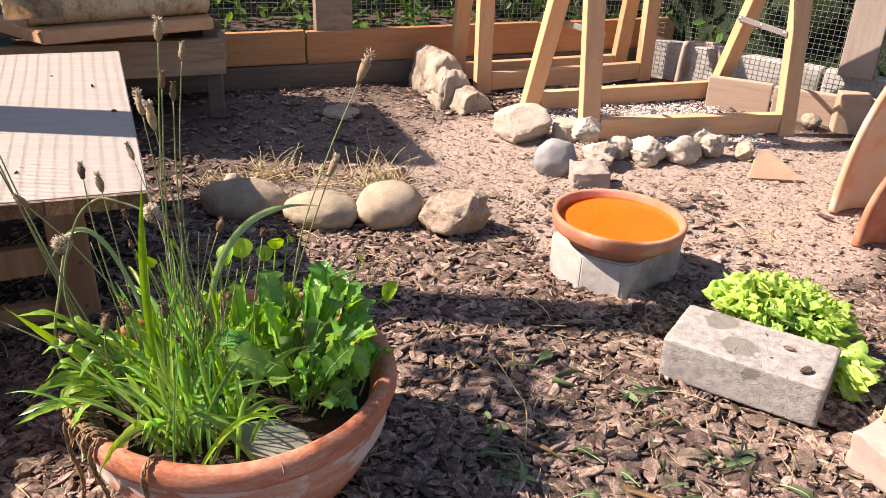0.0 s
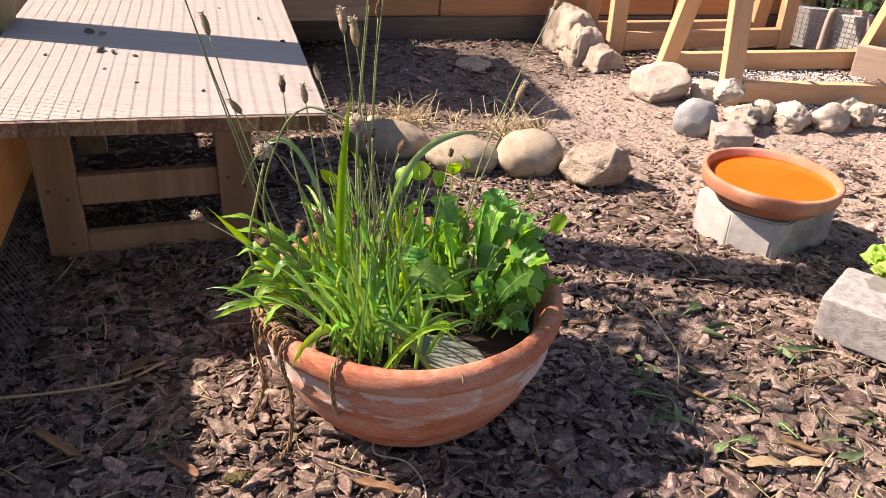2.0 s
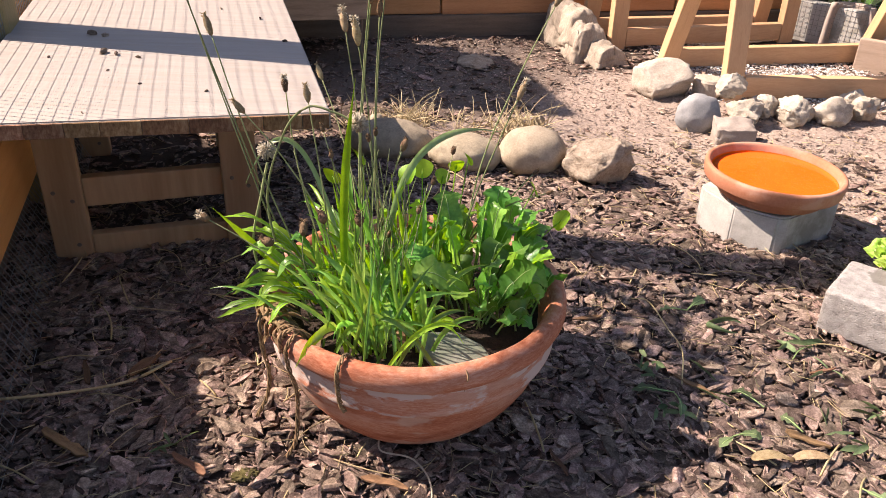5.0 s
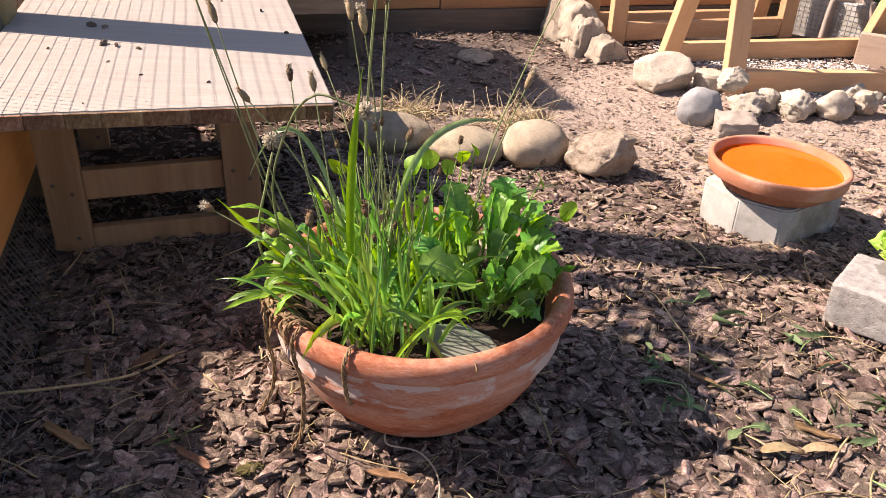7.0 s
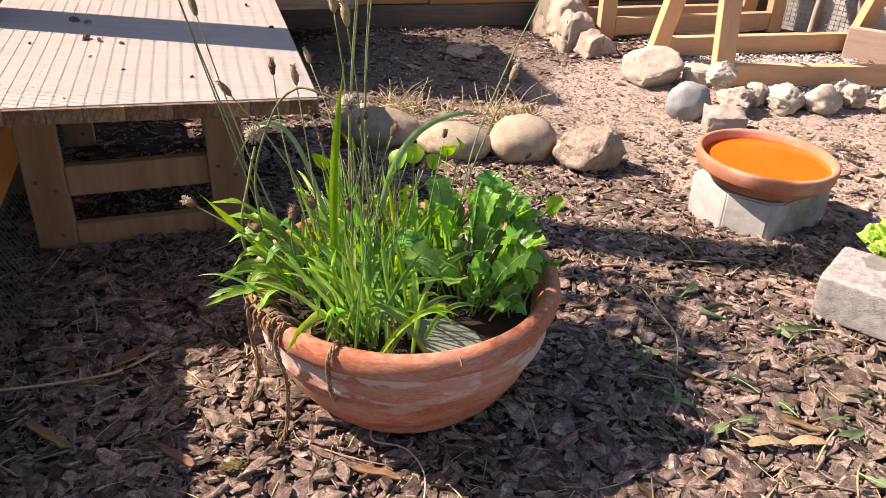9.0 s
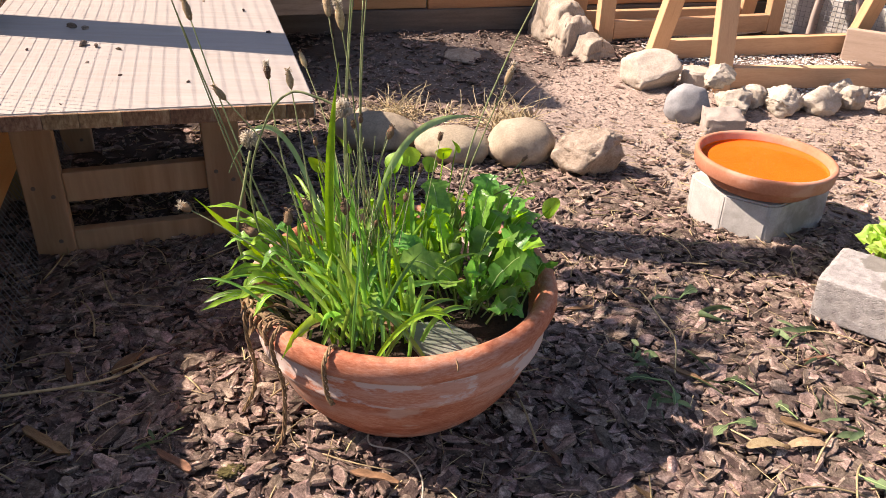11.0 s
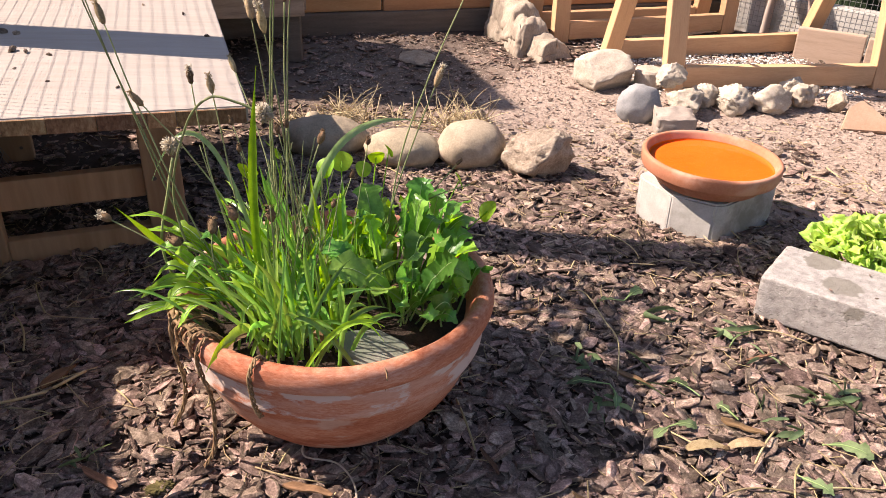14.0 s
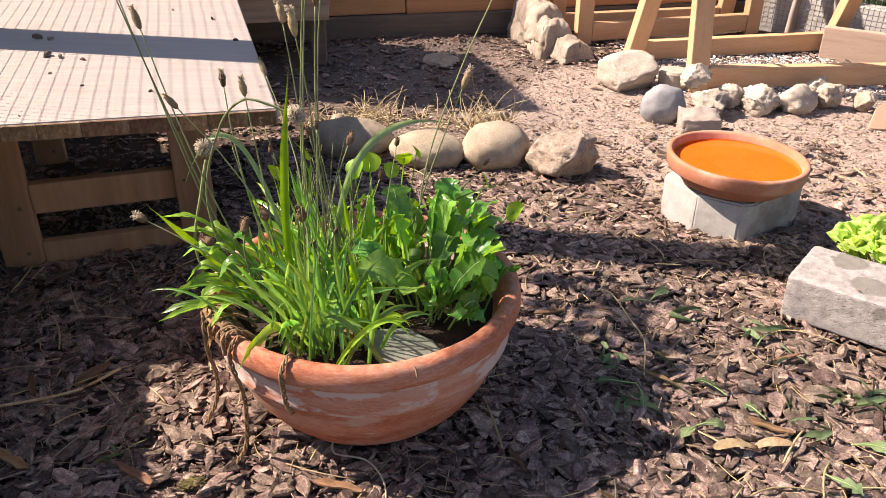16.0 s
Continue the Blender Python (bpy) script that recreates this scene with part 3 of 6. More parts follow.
for i, (a, b, z) in enumerate((((1.175, 2.295), (1.315, 2.205), 0.08), ((1.319, 2.202), (1.45, 2.118), 0.076), ((1.454, 2.115), (1.56, 2.03), 0.08))):
    thing("edging_board", box_bm(((Vector(b) - Vector(a)).length, 0.022, z + 0.03), None, 0.003), M_edging, "pale pinkish wooden edging board before the kerb", "board",
          beam_m((*a, z / 2 - 0.01), (*b, z / 2 - 0.01)), "edging boards")
rp = root("fence_board", pose(1.535, 2.195, 0.132, 0, 0, -44), "upright weathered grey board on the fence", "board", kind="structure")
part("shaft", box_bm((0.088, 0.03, 0.75), pose(0, 0, 0.35), 0.003), M_greyboard, rp)
br_ = thing("brick", box_bm((0.075, 0.05, 0.11), None, 0.004), M_sandstone, "reddish worn brick below the grey board", "brick", pose(1.462, 2.068, 0.045, 0, 0, -20))


# ---- the low table ----
def low_table():
    t = root("low_table", pose(-0.25, 1.25, 0), "low wooden table with a pale laminated top and bird droppings", "table")
    top = [(-0.468, 0.985), (-0.046, 1.072), (-0.235, 1.738), (-0.658, 1.668)]
    loc = [(x + 0.25, y - 1.25) for x, y in top]
    part("tabletop", prism(loc, 0.257, 0.277, 0.0015), M_board, t, "pale laminated board with a few droppings")
    a, b = Vector((*loc[0], 0.2665)), Vector((*loc[1], 0.2665))
    d = (b - a).normalized()
    s, i = 0.002, 0
    ln = (b - a).length - 0.002
    while s < ln - 0.01:
        w = min(0.03 + 0.03 * hash01(i, 3), ln - s)
        out = d.cross(Vector((0, 0, 1)))
        e = part("end_block", box_bm((w - 0.0006, 0.004, 0.0175), None, 0.0006), M_endgrain, t)
        e.matrix_local = beam_m(a + d * s + out * 0.001, a + d * (s + w) + out * 0.001)
        s, i = s + w, i + 1
    u, v = Vector((0.955, 0.295, 0)), Vector((-0.27, 0.963, 0))
    o = Vector((-0.448 + 0.25, 1.187 - 1.25, 0))                        # near leg
    for k, (du, dv) in enumerate(((0, 0), (0.245, 0), (-0.01, 0.4), (0.235, 0.4))):
        p = o + u * du + v * dv
        lg = part("leg", box_bm((0.052, 0.022, 0.262), None, 0.002), M_legwood, t)
        lg.matrix_local = Matrix.Translation((p.x, p.y, 0.126)) @ pose(0, 0, 0, 0, 0, 17)
        for sx, sz in ((-0.012, -0.02), (0.011, -0.035), (0.008, -0.105)):
            sc = part("screw", lathe([(0.0032, 0), (0.003, 0.0008), (0, 0.0011)], 10), M_darkwood, lg, "dark sunk screw head")
            sc.matrix_local = pose(sx, -0.0112, sz, 90, 0, 0)
    for dv, z, h in ((0, 0.1, 0.045), (0, 0.012, 0.04), (0, 0.235, 0.038), (0.4, 0.235, 0.038), (0.4, 0.1, 0.045)):
        p = o + v * dv + v * 0.004
        beam(t, "rail", p + u * 0.026 + Vector((0, 0, z)), p + u * 0.219 + Vector((0, 0, z)), 0.018, h, M_legwood)
    for du in (-0.004, 0.24):
        p = o + u * du
        beam(t, "side_rail", p + v * 0.012 + Vector((0, 0, 0.235)), p + v * 0.388 + Vector((0, 0, 0.235)), 0.018, 0.038, M_legwood)
    return t


low_table()
for i, (x, y, s) in enumerate(((-0.447, 1.372, 0.016), (-0.425, 1.366, 0.011), (-0.395, 1.28, 0.016), (-0.375, 1.273, 0.012), (-0.34, 1.262, 0.008), (-0.3, 1.15, 0.005),
                               (-0.21, 1.13, 0.006), (-0.22, 1.5, 0.009), (-0.3, 1.56, 0.007), (-0.155, 1.37, 0.008), (-0.36, 1.2, 0.005), (-0.46, 1.25, 0.006), (-0.33, 1.04, 0.004))):
    thing("dropping", stone_bm((s, s * 0.45, s * 0.5), 300 + i, 0.3, 0, 2), M_bark, "small dry dark dropping on the tabletop", "dropping", pose(x, y, 0.277, 0, 0, 40 * i), "droppings on the table")


# ---- the stand with the log ----
def log_stand():
    t = root("wooden_stand", Matrix.Identity(4), "low weathered wooden stand with dark open sides", "stand")
    c = Vector((-0.115, 2.205, 0))
    v = Vector((-0.42, 0.9, 0)).normalized()
    u = Vector((-0.955, -0.25, 0)).normalized()      # along the front, to its far end
    beam(t, "front_board", c + Vector((0, 0, 0.156)), c + u * 0.62 + Vector((0, 0, 0.16)), 0.025, 0.086, M_oldwood)
    beam(t, "side_board", c + v * 0.013 + Vector((0, 0, 0.165)), c + v * 0.36 + Vector((0, 0, 0.156)), 0.022, 0.086, M_oldwood)
    for k, p in enumerate((c + u * 0.02 + v * 0.025, c + u * 0.58 + v * 0.025, c + u * 0.03 + v * 0.33, c + u * 0.58 + v * 0.33)):
        lg = part("leg", box_bm((0.035, 0.035, 0.225), None, 0.003), M_darkwood, t)
        lg.matrix_local = Matrix.Translation((p.x, p.y, 0.108))
    q = [c + u * -0.0 + v * 0.0, c + u * 0.63, c + u * 0.63 + v * 0.37, c + v * 0.37]
    part("deck", prism([(p.x, p.y) for p in q], 0.22, 0.234, 0.002), M_darkwood, t, "dark deck board under the plank")
    return t


log_stand()
bq = [(-0.445, 1.955), (-0.12, 2.125), (-0.17, 2.25), (-0.62, 2.12)]
thing("plank", prism(bq, 0.2355, 0.262, 0.003), M_spruce, "pale sawn plank lying on the wooden stand", "plank")


def birch_log():
    t = root("birch_log", beam_m((-0.485, 2.02, 0.31), (-0.15, 2.175, 0.31)), "thick birch log with peeling tan bark on a plank", "log")
    n_ = 28
    bm = bmesh.new()
    rings = []
    for i in range(n_ + 1):
        x = -0.19 + 0.38 * i / n_
        rings.append([bm.verts.new((x, math.cos(a) * r, math.sin(a) * r)) for a in [2 * math.pi * k / 32 for k in range(32)]
                      for r in [0.047 * (1 + 0.05 * fbm((x * 6, math.cos(a) * 2, math.sin(a) * 2)))]])
    for p, q in zip(rings, rings[1:]):
        for k in range(32):
            bm.faces.new((p[k], p[(k + 1) % 32], q[(k + 1) % 32], q[k]))
    bark = part("bark", bm, M_birch, t, smooth=True)
    for x, sgn in ((-0.1885, -1), (0.1885, 1)):
        e = lathe([(0.0455, 0), (0.045, 0.003), (0, 0.0032)], 32)
        ob = part("cut_end", e, M_oldwood, t, "pale cut end grain")
        ob.matrix_local = pose(x, 0, 0, 0, 90 * sgn, 0)
    bm = bmesh.new()                                  # a loose curl of bark
    curl = []
    for i in range(9):
        for k in range(12):
            a = -0.4 + k * 0.28
            r = 0.052 + 0.012 * (k / 11) + 0.003 * fbm((i, k, 2))
            curl.append(bm.verts.new((-0.235 + 0.014 * i, -math.cos(a) * r, math.sin(a) * r - 0.004)))
    for i in range(8):
        for k in range(11):
            bm.faces.new((curl[i * 12 + k], curl[i * 12 + k + 1], curl[i * 12 + 13 + k], curl[i * 12 + 12 + k]))
    bmesh.ops.solidify(bm, geom=list(bm.faces), thickness=0.002)
    part("loose_bark", bm, M_birch, bark, "curl of loose dark bark", smooth=True)


birch_log()


# ---- trestles ----
def trestle(la, ra, lb, rb, height, fa, fb, label, strap_z=None):
    """Two hinged frames: a and b are the feet of each, fa and fb how far each leans to the other at the top."""
    t = root("trestle", Matrix.Identity(4), label, "trestle", "trestles over the sand bath")
    la, ra, lb, rb = [Vector((x, y, ground_z(x, y) - 0.004)) for x, y in (la, ra, lb, rb)]
    for l_, r_, l2, r2, f in ((la, ra, lb, rb, fa), (lb, rb, la, ra, fb)):
        tops = []
        for p, q in ((l_, l2), (r_, r2)):
            tp = p + (q - p) * f
            tp = Vector((tp.x, tp.y, height))
            side = (r_ - l_).normalized()
            beam(t, "leg", p, tp, 0.028, 0.045, M_spruce, up=side)
            tops.append((p, tp))
        for z in (0.036, height - 0.03):
            a, b = [p + (tp - p) * (z / height) for p, tp in tops]
            d = (b - a).normalized()
            beam(t, "rail", a + d * 0.0235, b - d * 0.0235, 0.026, 0.048, M_spruce)
    if strap_z:
        for p, q, off in ((la, lb, 0.027), (ra, rb, -0.027)):
            a = p + (q - p) * fa * (strap_z[0] / height) + Vector((0, 0, strap_z[0]))
            b = q + (p - q) * fb * (strap_z[1] / height) + Vector((0, 0, strap_z[1]))
            st = beam(t, "strap", a + Vector((off, 0, 0)), b + Vector((off, 0, 0)), 0.003, 0.014, M_steel, label="zinc folding strap", bevel=0.0008)
            for s in (-0.46, 0.0, 0.46):
                rv = part("rivet", lathe([(0.004, 0), (0.004, 0.0012), (0.0025, 0.0024), (0, 0.0026)], 12), M_steel, st)
                rv.matrix_local = pose(s * (b - a).length, 0.0015 if off < 0 else -0.0015, 0, -90 if off < 0 else 90, 0, 0)
    return t


trestle((0.746, 1.962), (1.272, 2.03), (0.655, 2.23), (1.23, 2.378), 0.62, 0.25, 0.72, "planed spruce folding trestle standing in the sand bath", (0.248, 0.25))
trestle((0.562, 2.425), (1.085, 2.57), (0.5, 2.56), (1.035, 2.675), 0.6, 0.05, 0.6, "planed spruce folding trestle before the back wall")


# ---- terracotta bowl ----
POT = Vector((0.0635, 0.9, 0))
pot = root("terracotta_bowl", at_ground(POT.x, POT.y, 0, 0.004), "weathered terracotta bowl with wild greens and dry twine", "plant pot")
prof = [(0.0, 0.0), (0.084, 0.0), (0.0945, 0.0035), (0.104, 0.012), (0.1205, 0.03), (0.1315, 0.047), (0.1315, 0.0475), (0.1395, 0.062), (0.1455, 0.078), (0.148, 0.088), (0.1484, 0.0895), (0.1512, 0.0905), (0.1545, 0.0935), (0.1552, 0.097), (0.1545, 0.1), (0.1545, 0.104), (0.1555, 0.114), (0.1562, 0.122),
        (0.1566, 0.1262), (0.1592, 0.1268), (0.1635, 0.1292), (0.1658, 0.1345), (0.1655, 0.1415), (0.1638, 0.1475), (0.1595, 0.1515), (0.154, 0.1522), (0.1495, 0.15), (0.145, 0.143), (0.136, 0.118), (0.12, 0.08), (0.08, 0.04), (0.0, 0.035)]
part("bowl", lathe(prof, 128, 0.012, 4), M_terra, pot, "terracotta with pale lime bloom", smooth=True)
bm = bmesh.new()
bmesh.ops.create_circle(bm, cap_ends=True, cap_tris=False, segments=48, radius=0.138)
bmesh.ops.subdivide_edges(bm, edges=bm.edges, cuts=1)
bmesh.ops.triangulate(bm, faces=bm.faces)
bmesh.ops.subdivide_edges(bm, edges=bm.edges, cuts=5, use_grid_fill=True)
for v in bm.verts:
    v.co.z = 0.118 + 0.018 * (1 - (v.co.xy.length / 0.138) ** 2) + 0.008 * fbm((v.co.x * 30, v.co.y * 30, 1))
part("soil", bm, M_soil, pot, "dark crumbly potting soil", smooth=True)
sl = part("slate", prism([(-0.04, 0.008), (-0.028, 0.019), (0.004, 0.021), (0.03, 0.006), (0.04, -0.012), (0.014, -0.022), (-0.022, -0.018)], -0.003, 0.003, 0.0012), M_slate, pot, "flat pale stone on the soil")
sl.matrix_local = pose(0.043, -0.1, 0.1335, 24, 4, 6)


def twisted(parent, pts, r=0.0021, label=""):
    path = spline(pts, 10)
    bm = bmesh.new()
    for ph in (0, 2.1, 4.2):
        tube(bm, [p + Vector((math.cos(ph + i * 0.55), math.sin(ph + i * 0.55), 0.3 * math.sin(ph + i * 0.55))) * r * 0.75 for i, p in enumerate(path)], [r * (0.42 + 0.2 * hash01(i, 9)) for i in range(len(path))], 5)
    return part("twine", bm, M_twine, parent, label, smooth=True)


def on_rim(a, r, z):
    return (math.cos(radians(a)) * r * 1.017, math.sin(radians(a)) * r * 1.017, z)


twisted(pot, [on_rim(248, 0.142, 0.146), on_rim(248, 0.153, 0.1565), on_rim(247.5, 0.165, 0.146), on_rim(247, 0.163, 0.125), on_rim(246.5, 0.157, 0.1), on_rim(247, 0.152, 0.088)], label="dry brown twine over the rim")
twisted(pot, [on_rim(226, 0.142, 0.146), on_rim(226, 0.153, 0.1565), on_rim(226, 0.166, 0.145), on_rim(225.5, 0.164, 0.12), on_rim(226, 0.158, 0.09), on_rim(224, 0.155, 0.055), on_rim(224, 0.16, 0.02), on_rim(224, 0.172, 0.006)], 0.002, "dry brown twine hanging down")
twisted(pot, [on_rim(205, 0.14, 0.146), on_rim(206, 0.154, 0.158), on_rim(207, 0.167, 0.146), on_rim(208, 0.168, 0.115), on_rim(207, 0.163, 0.08), on_rim(205, 0.166, 0.045), on_rim(203, 0.178, 0.015)], 0.002, "dry brown twine hanging down")
twisted(pot, [on_rim(196, 0.15, 0.156), on_rim(202, 0.161, 0.16), on_rim(212, 0.163, 0.158), on_rim(218, 0.158, 0.159), on_rim(222, 0.162, 0.15)], 0.0034, "bundle of dry twine on the rim")
for k in range(9):
    a = 196 + 3.2 * k
    twisted(pot, [on_rim(a + 6, 0.14, 0.148), on_rim(a + 3, 0.155, 0.1575 + 0.003 * hash01(k, 61)), on_rim(a, 0.1645, 0.151), on_rim(a - 4 + 8 * hash01(k, 62), 0.1655, 0.143 - 0.008 * hash01(k, 63))], 0.001 + 0.0012 * hash01(k, 64))
bm = bmesh.new()
tube(bm, spline([on_rim(290, 0.157, 0.15), on_rim(290, 0.1625, 0.146), on_rim(290, 0.1625, 0.14), on_rim(290.3, 0.156, 0.13), on_rim(290.6, 0.1525, 0.116), on_rim(291, 0.149, 0.1), on_rim(291.5, 0.133, 0.066)], 5), 0.0009, 4)
part("wire_tie", bm, M_twine, pot, "thin dark wire over the rim")


# ---- plants in the bowl ----
def px(x, y, z):
    return Vector((x, y, z)) - Vector((POT.x, POT.y, ground_z(POT.x, POT.y) + 0.004))


def dandelion_leaf(parent, base, tip, rise, breadth, seed, mat_=None, name="leaf", lobes=5, deep=None, face=None):
    """A toothed leaf that widens to its tip, with a pale midrib; face is the way its upper side looks."""
    rnd = random.Random(seed)
    b, tp = Vector(base), Vector(tip)
    ln = (tp - b).length
    droop = rnd.uniform(0.0, 0.08) * ln
    sway = Vector((rnd.uniform(-1, 1), rnd.uniform(-1, 1), 0)) * ln * 0.07
    pts = spline([b, b.lerp(tp, 0.35) + Vector((0, 0, rise * 0.9)) + sway, b.lerp(tp, 0.72) + Vector((0, 0, rise)) + sway * 0.5, tp - Vector((0, 0, droop))], 12)
    face = face or (-0.45, -0.4, 0.8)
    side = (tp - b).cross(Vector(face) + Vector((rnd.gauss(0, 0.4), rnd.gauss(0, 0.4), rnd.gauss(0, 0.35))))
    if side.length < 1e-4:
        side = Vector((1, 0, 0))
    side.normalize()
    ph, deep = rnd.uniform(0, 1), deep or rnd.choice((0.35, 0.5, 0.6, 0.75))
    stalk_end = rnd.uniform(0.02, 0.16)

    def width(t, s):
        env = 0.12 + 0.88 * smooth(stalk_end, 0.7, t)
        env *= math.sqrt(max(0.0, 1 - smooth(0.74, 1.0, t)))
        saw = ((t * lobes + ph + 0.12 * s) % 1.0)
        saw = 1 - saw / 0.75 if saw < 0.75 else (saw - 0.75) * 4
        return breadth * (env * (deep + (1 - deep) * saw + 0.025 * rnd.random()) + 0.015)
    bm = bmesh.new()
    ribbon(bm, pts, width, side, rnd.uniform(0.05, 0.4), 0.08, seed)
    n_ = len(bm.faces)
    k = int(len(pts) * 0.85)
    tube(bm, [p + Vector((0, 0, 0.0002)) for p in pts[:k]], [0.0011 * (1 - 0.75 * i / k) for i in range(k)], 4)
    bm.faces.ensure_lookup_table()
    for f in bm.faces[n_:]:
        f.material_index = 1
    return part(name, bm, (mat_ or M_leaf, M_rib if mat_ is not M_deadleaf else M_deadleaf), parent, smooth=True)


def blade(parent, base, mid, tip, breadth, seed, mat_=None, name="blade", fold=0.35, n=18):
    rnd = random.Random(seed)
    pts = bend(base, mid, tip, n)
    d = Vector(tip) - Vector(base)
    side = d.cross(Vector((rnd.uniform(-0.3, 0.3), -1, 0.4))).normalized()
    bm = bmesh.new()
    ribbon(bm, pts, lambda t, s: breadth * (0.35 + 0.65 * math.sin(math.pi * min(1, 0.12 + t * 0.75))) * (1 - smooth(0.7, 1.0, t)) + 0.0002, side, fold, 0.06, seed)
    return part(name, bm, mat_ or M_blade, parent, smooth=True)


rnd = random.Random(11)
# broad toothed leaves fanning up from the half of the bowl away from the fence
greens = root("dandelion_clump", Matrix.Translation((0.0075, 0.003, 0)) @ pot.matrix_world, "clump of lobed dandelion leaves in the terracotta bowl", "plant")
for i in range(30):
    a = radians(-60 + 137.5 * i) + rnd.uniform(-0.3, 0.3)
    el, ln = radians(rnd.uniform(38, 78)), rnd.uniform(0.085, 0.13)
    base = Vector((0.064 + math.cos(a) * 0.016 + rnd.uniform(-0.012, 0.012), 0.0 + math.sin(a) * 0.022 + rnd.uniform(-0.02, 0.02), 0.124))
    tip = base + Vector((math.cos(a) * math.cos(el), math.sin(a) * math.cos(el) * 0.9, math.sin(el))) * ln
    tip.x, tip.y, tip.z = min(tip.x, 0.138), max(tip.y, -0.085), min(tip.z, 0.238)
    dandelion_leaf(greens, base, tip, rnd.uniform(0.006, 0.026), rnd.uniform(0.011, 0.0175), 500 + i, M_leafbright if i % 7 == 3 else M_leaf, lobes=rnd.choice((4, 5, 6)), face=(-math.cos(a) * 0.5 - 0.2, -math.sin(a) * 0.3 - 0.5, 0.7))
for i in range(16):
    base = Vector((0.055 + rnd.uniform(-0.05, 0.06), rnd.uniform(-0.03, 0.09), 0.127))
    a, ln, lean = rnd.uniform(0, 2 * math.pi), rnd.uniform(0.045, 0.09), rnd.uniform(0.2, 0.8)
    tip = base + Vector((math.cos(a) * ln * lean, math.sin(a) * ln * lean * 0.85, ln * math.sqrt(max(0.05, 1.05 - lean * lean))))
    dandelion_leaf(greens, base, tip, rnd.uniform(0.0, 0.02), rnd.uniform(0.005, 0.01), 560 + i, M_leafbright if i % 4 == 0 else M_leaf, lobes=rnd.choice((4, 5, 6)))
# the large leaves that can be told apart: tip, half breadth, the way the face looks
for i, (base, tip, br, face) in enumerate((((0.03, 0.015, 0.13), (0.02, 0.045, 0.24), 0.017, (-0.2, -0.9, 0.4)), ((0.05, 0.0, 0.13), (0.07, 0.045, 0.232), 0.018, (-0.6, -0.7, 0.4)), ((0.065, -0.01, 0.13), (0.102, 0.025, 0.216), 0.016, (-0.7, -0.6, 0.4)),
                                           ((0.07, -0.02, 0.13), (0.134, 0.015, 0.2), 0.0135, (-0.6, -0.5, 0.6)), ((0.06, -0.02, 0.13), (0.085, -0.005, 0.208), 0.017, (-0.5, -0.8, 0.3)), ((0.085, -0.045, 0.13), (-0.01, -0.062, 0.196), 0.0175, (-0.1, -0.6, 0.8)),
                                           ((0.07, -0.05, 0.13), (0.101, -0.055, 0.18), 0.016, (-0.3, -0.9, 0.4)), ((0.118, -0.03, 0.125), (0.146, -0.006, 0.164), 0.017, (-0.7, -0.7, 0.3)), ((0.05, -0.04, 0.13), (0.038, -0.035, 0.188), 0.0165, (-0.3, -0.9, 0.3)),
                                           ((0.08, -0.065, 0.128), (0.112, -0.075, 0.158), 0.013, (-0.2, -0.8, 0.6)), ((0.0, 0.0, 0.13), (0.018, 0.015, 0.2), 0.015, (-0.5, -0.8, 0.4)))):
    dandelion_leaf(greens, base, tip, 0.018, br, 760 + i, lobes=4 + i % 3, deep=0.62, face=face)
dandelion_leaf(greens, (-0.012, 0.015, 0.15), (-0.008, 0.026, 0.241), 0.004, 0.0125, 790, M_leafbright, lobes=7, deep=0.25, face=(0.1, -1, 0.2))
for i, (base, tip, br, face) in enumerate((((0.095, -0.045, 0.125), (0.128, -0.05, 0.168), 0.012, (-0.4, -0.8, 0.4)), ((0.1, -0.03, 0.125), (0.136, -0.02, 0.178), 0.014, (-0.6, -0.7, 0.3)), ((0.08, -0.06, 0.125), (0.116, -0.078, 0.148), 0.01, (-0.2, -0.8, 0.5)),
                                           ((0.075, -0.05, 0.125), (0.09, -0.085, 0.155), 0.011, (-0.2, -0.7, 0.6)), ((0.105, -0.02, 0.125), (0.132, 0.005, 0.195), 0.013, (-0.7, -0.5, 0.4)), ((0.06, -0.055, 0.125), (0.06, -0.08, 0.168), 0.0125, (0.1, -0.9, 0.4)))):
    dandelion_leaf(greens, base, tip, 0.012, br, 780 + i, lobes=4 + i % 3, deep=0.5, face=face)
# small ones low down along the near rim
for i in range(13):
    base = Vector((0.055 + 0.06 * rnd.random(), rnd.uniform(-0.06, -0.02), 0.124))
    tip = base + Vector((rnd.uniform(-0.015, 0.04), rnd.uniform(-0.035, 0.015), rnd.uniform(0.025, 0.06)))
    q = math.hypot(tip.x, tip.y)
    if q > 0.132:
        tip.x, tip.y = tip.x * 0.132 / q, tip.y * 0.132 / q
    dandelion_leaf(greens, base, tip, rnd.uniform(0.0, 0.015), rnd.uniform(0.005, 0.0105), 1300 + i, M_leaf, lobes=rnd.choice((4, 5, 6)), deep=0.45)
# pale lobed leaves in the middle, lit through
for i in range(16):
    base = Vector((0.0 + rnd.uniform(-0.04, 0.04), 0.03 + rnd.uniform(-0.04, 0.05), 0.127))
    tip = base + Vector((rnd.uniform(-0.03, 0.04), rnd.uniform(-0.02, 0.03), rnd.uniform(0.06, 0.105)))
    dandelion_leaf(greens, base, tip, rnd.uniform(0.0, 0.015), rnd.uniform(0.009, 0.014), 1200 + i, M_leafbright, lobes=rnd.choice((4, 5)), deep=0.4)

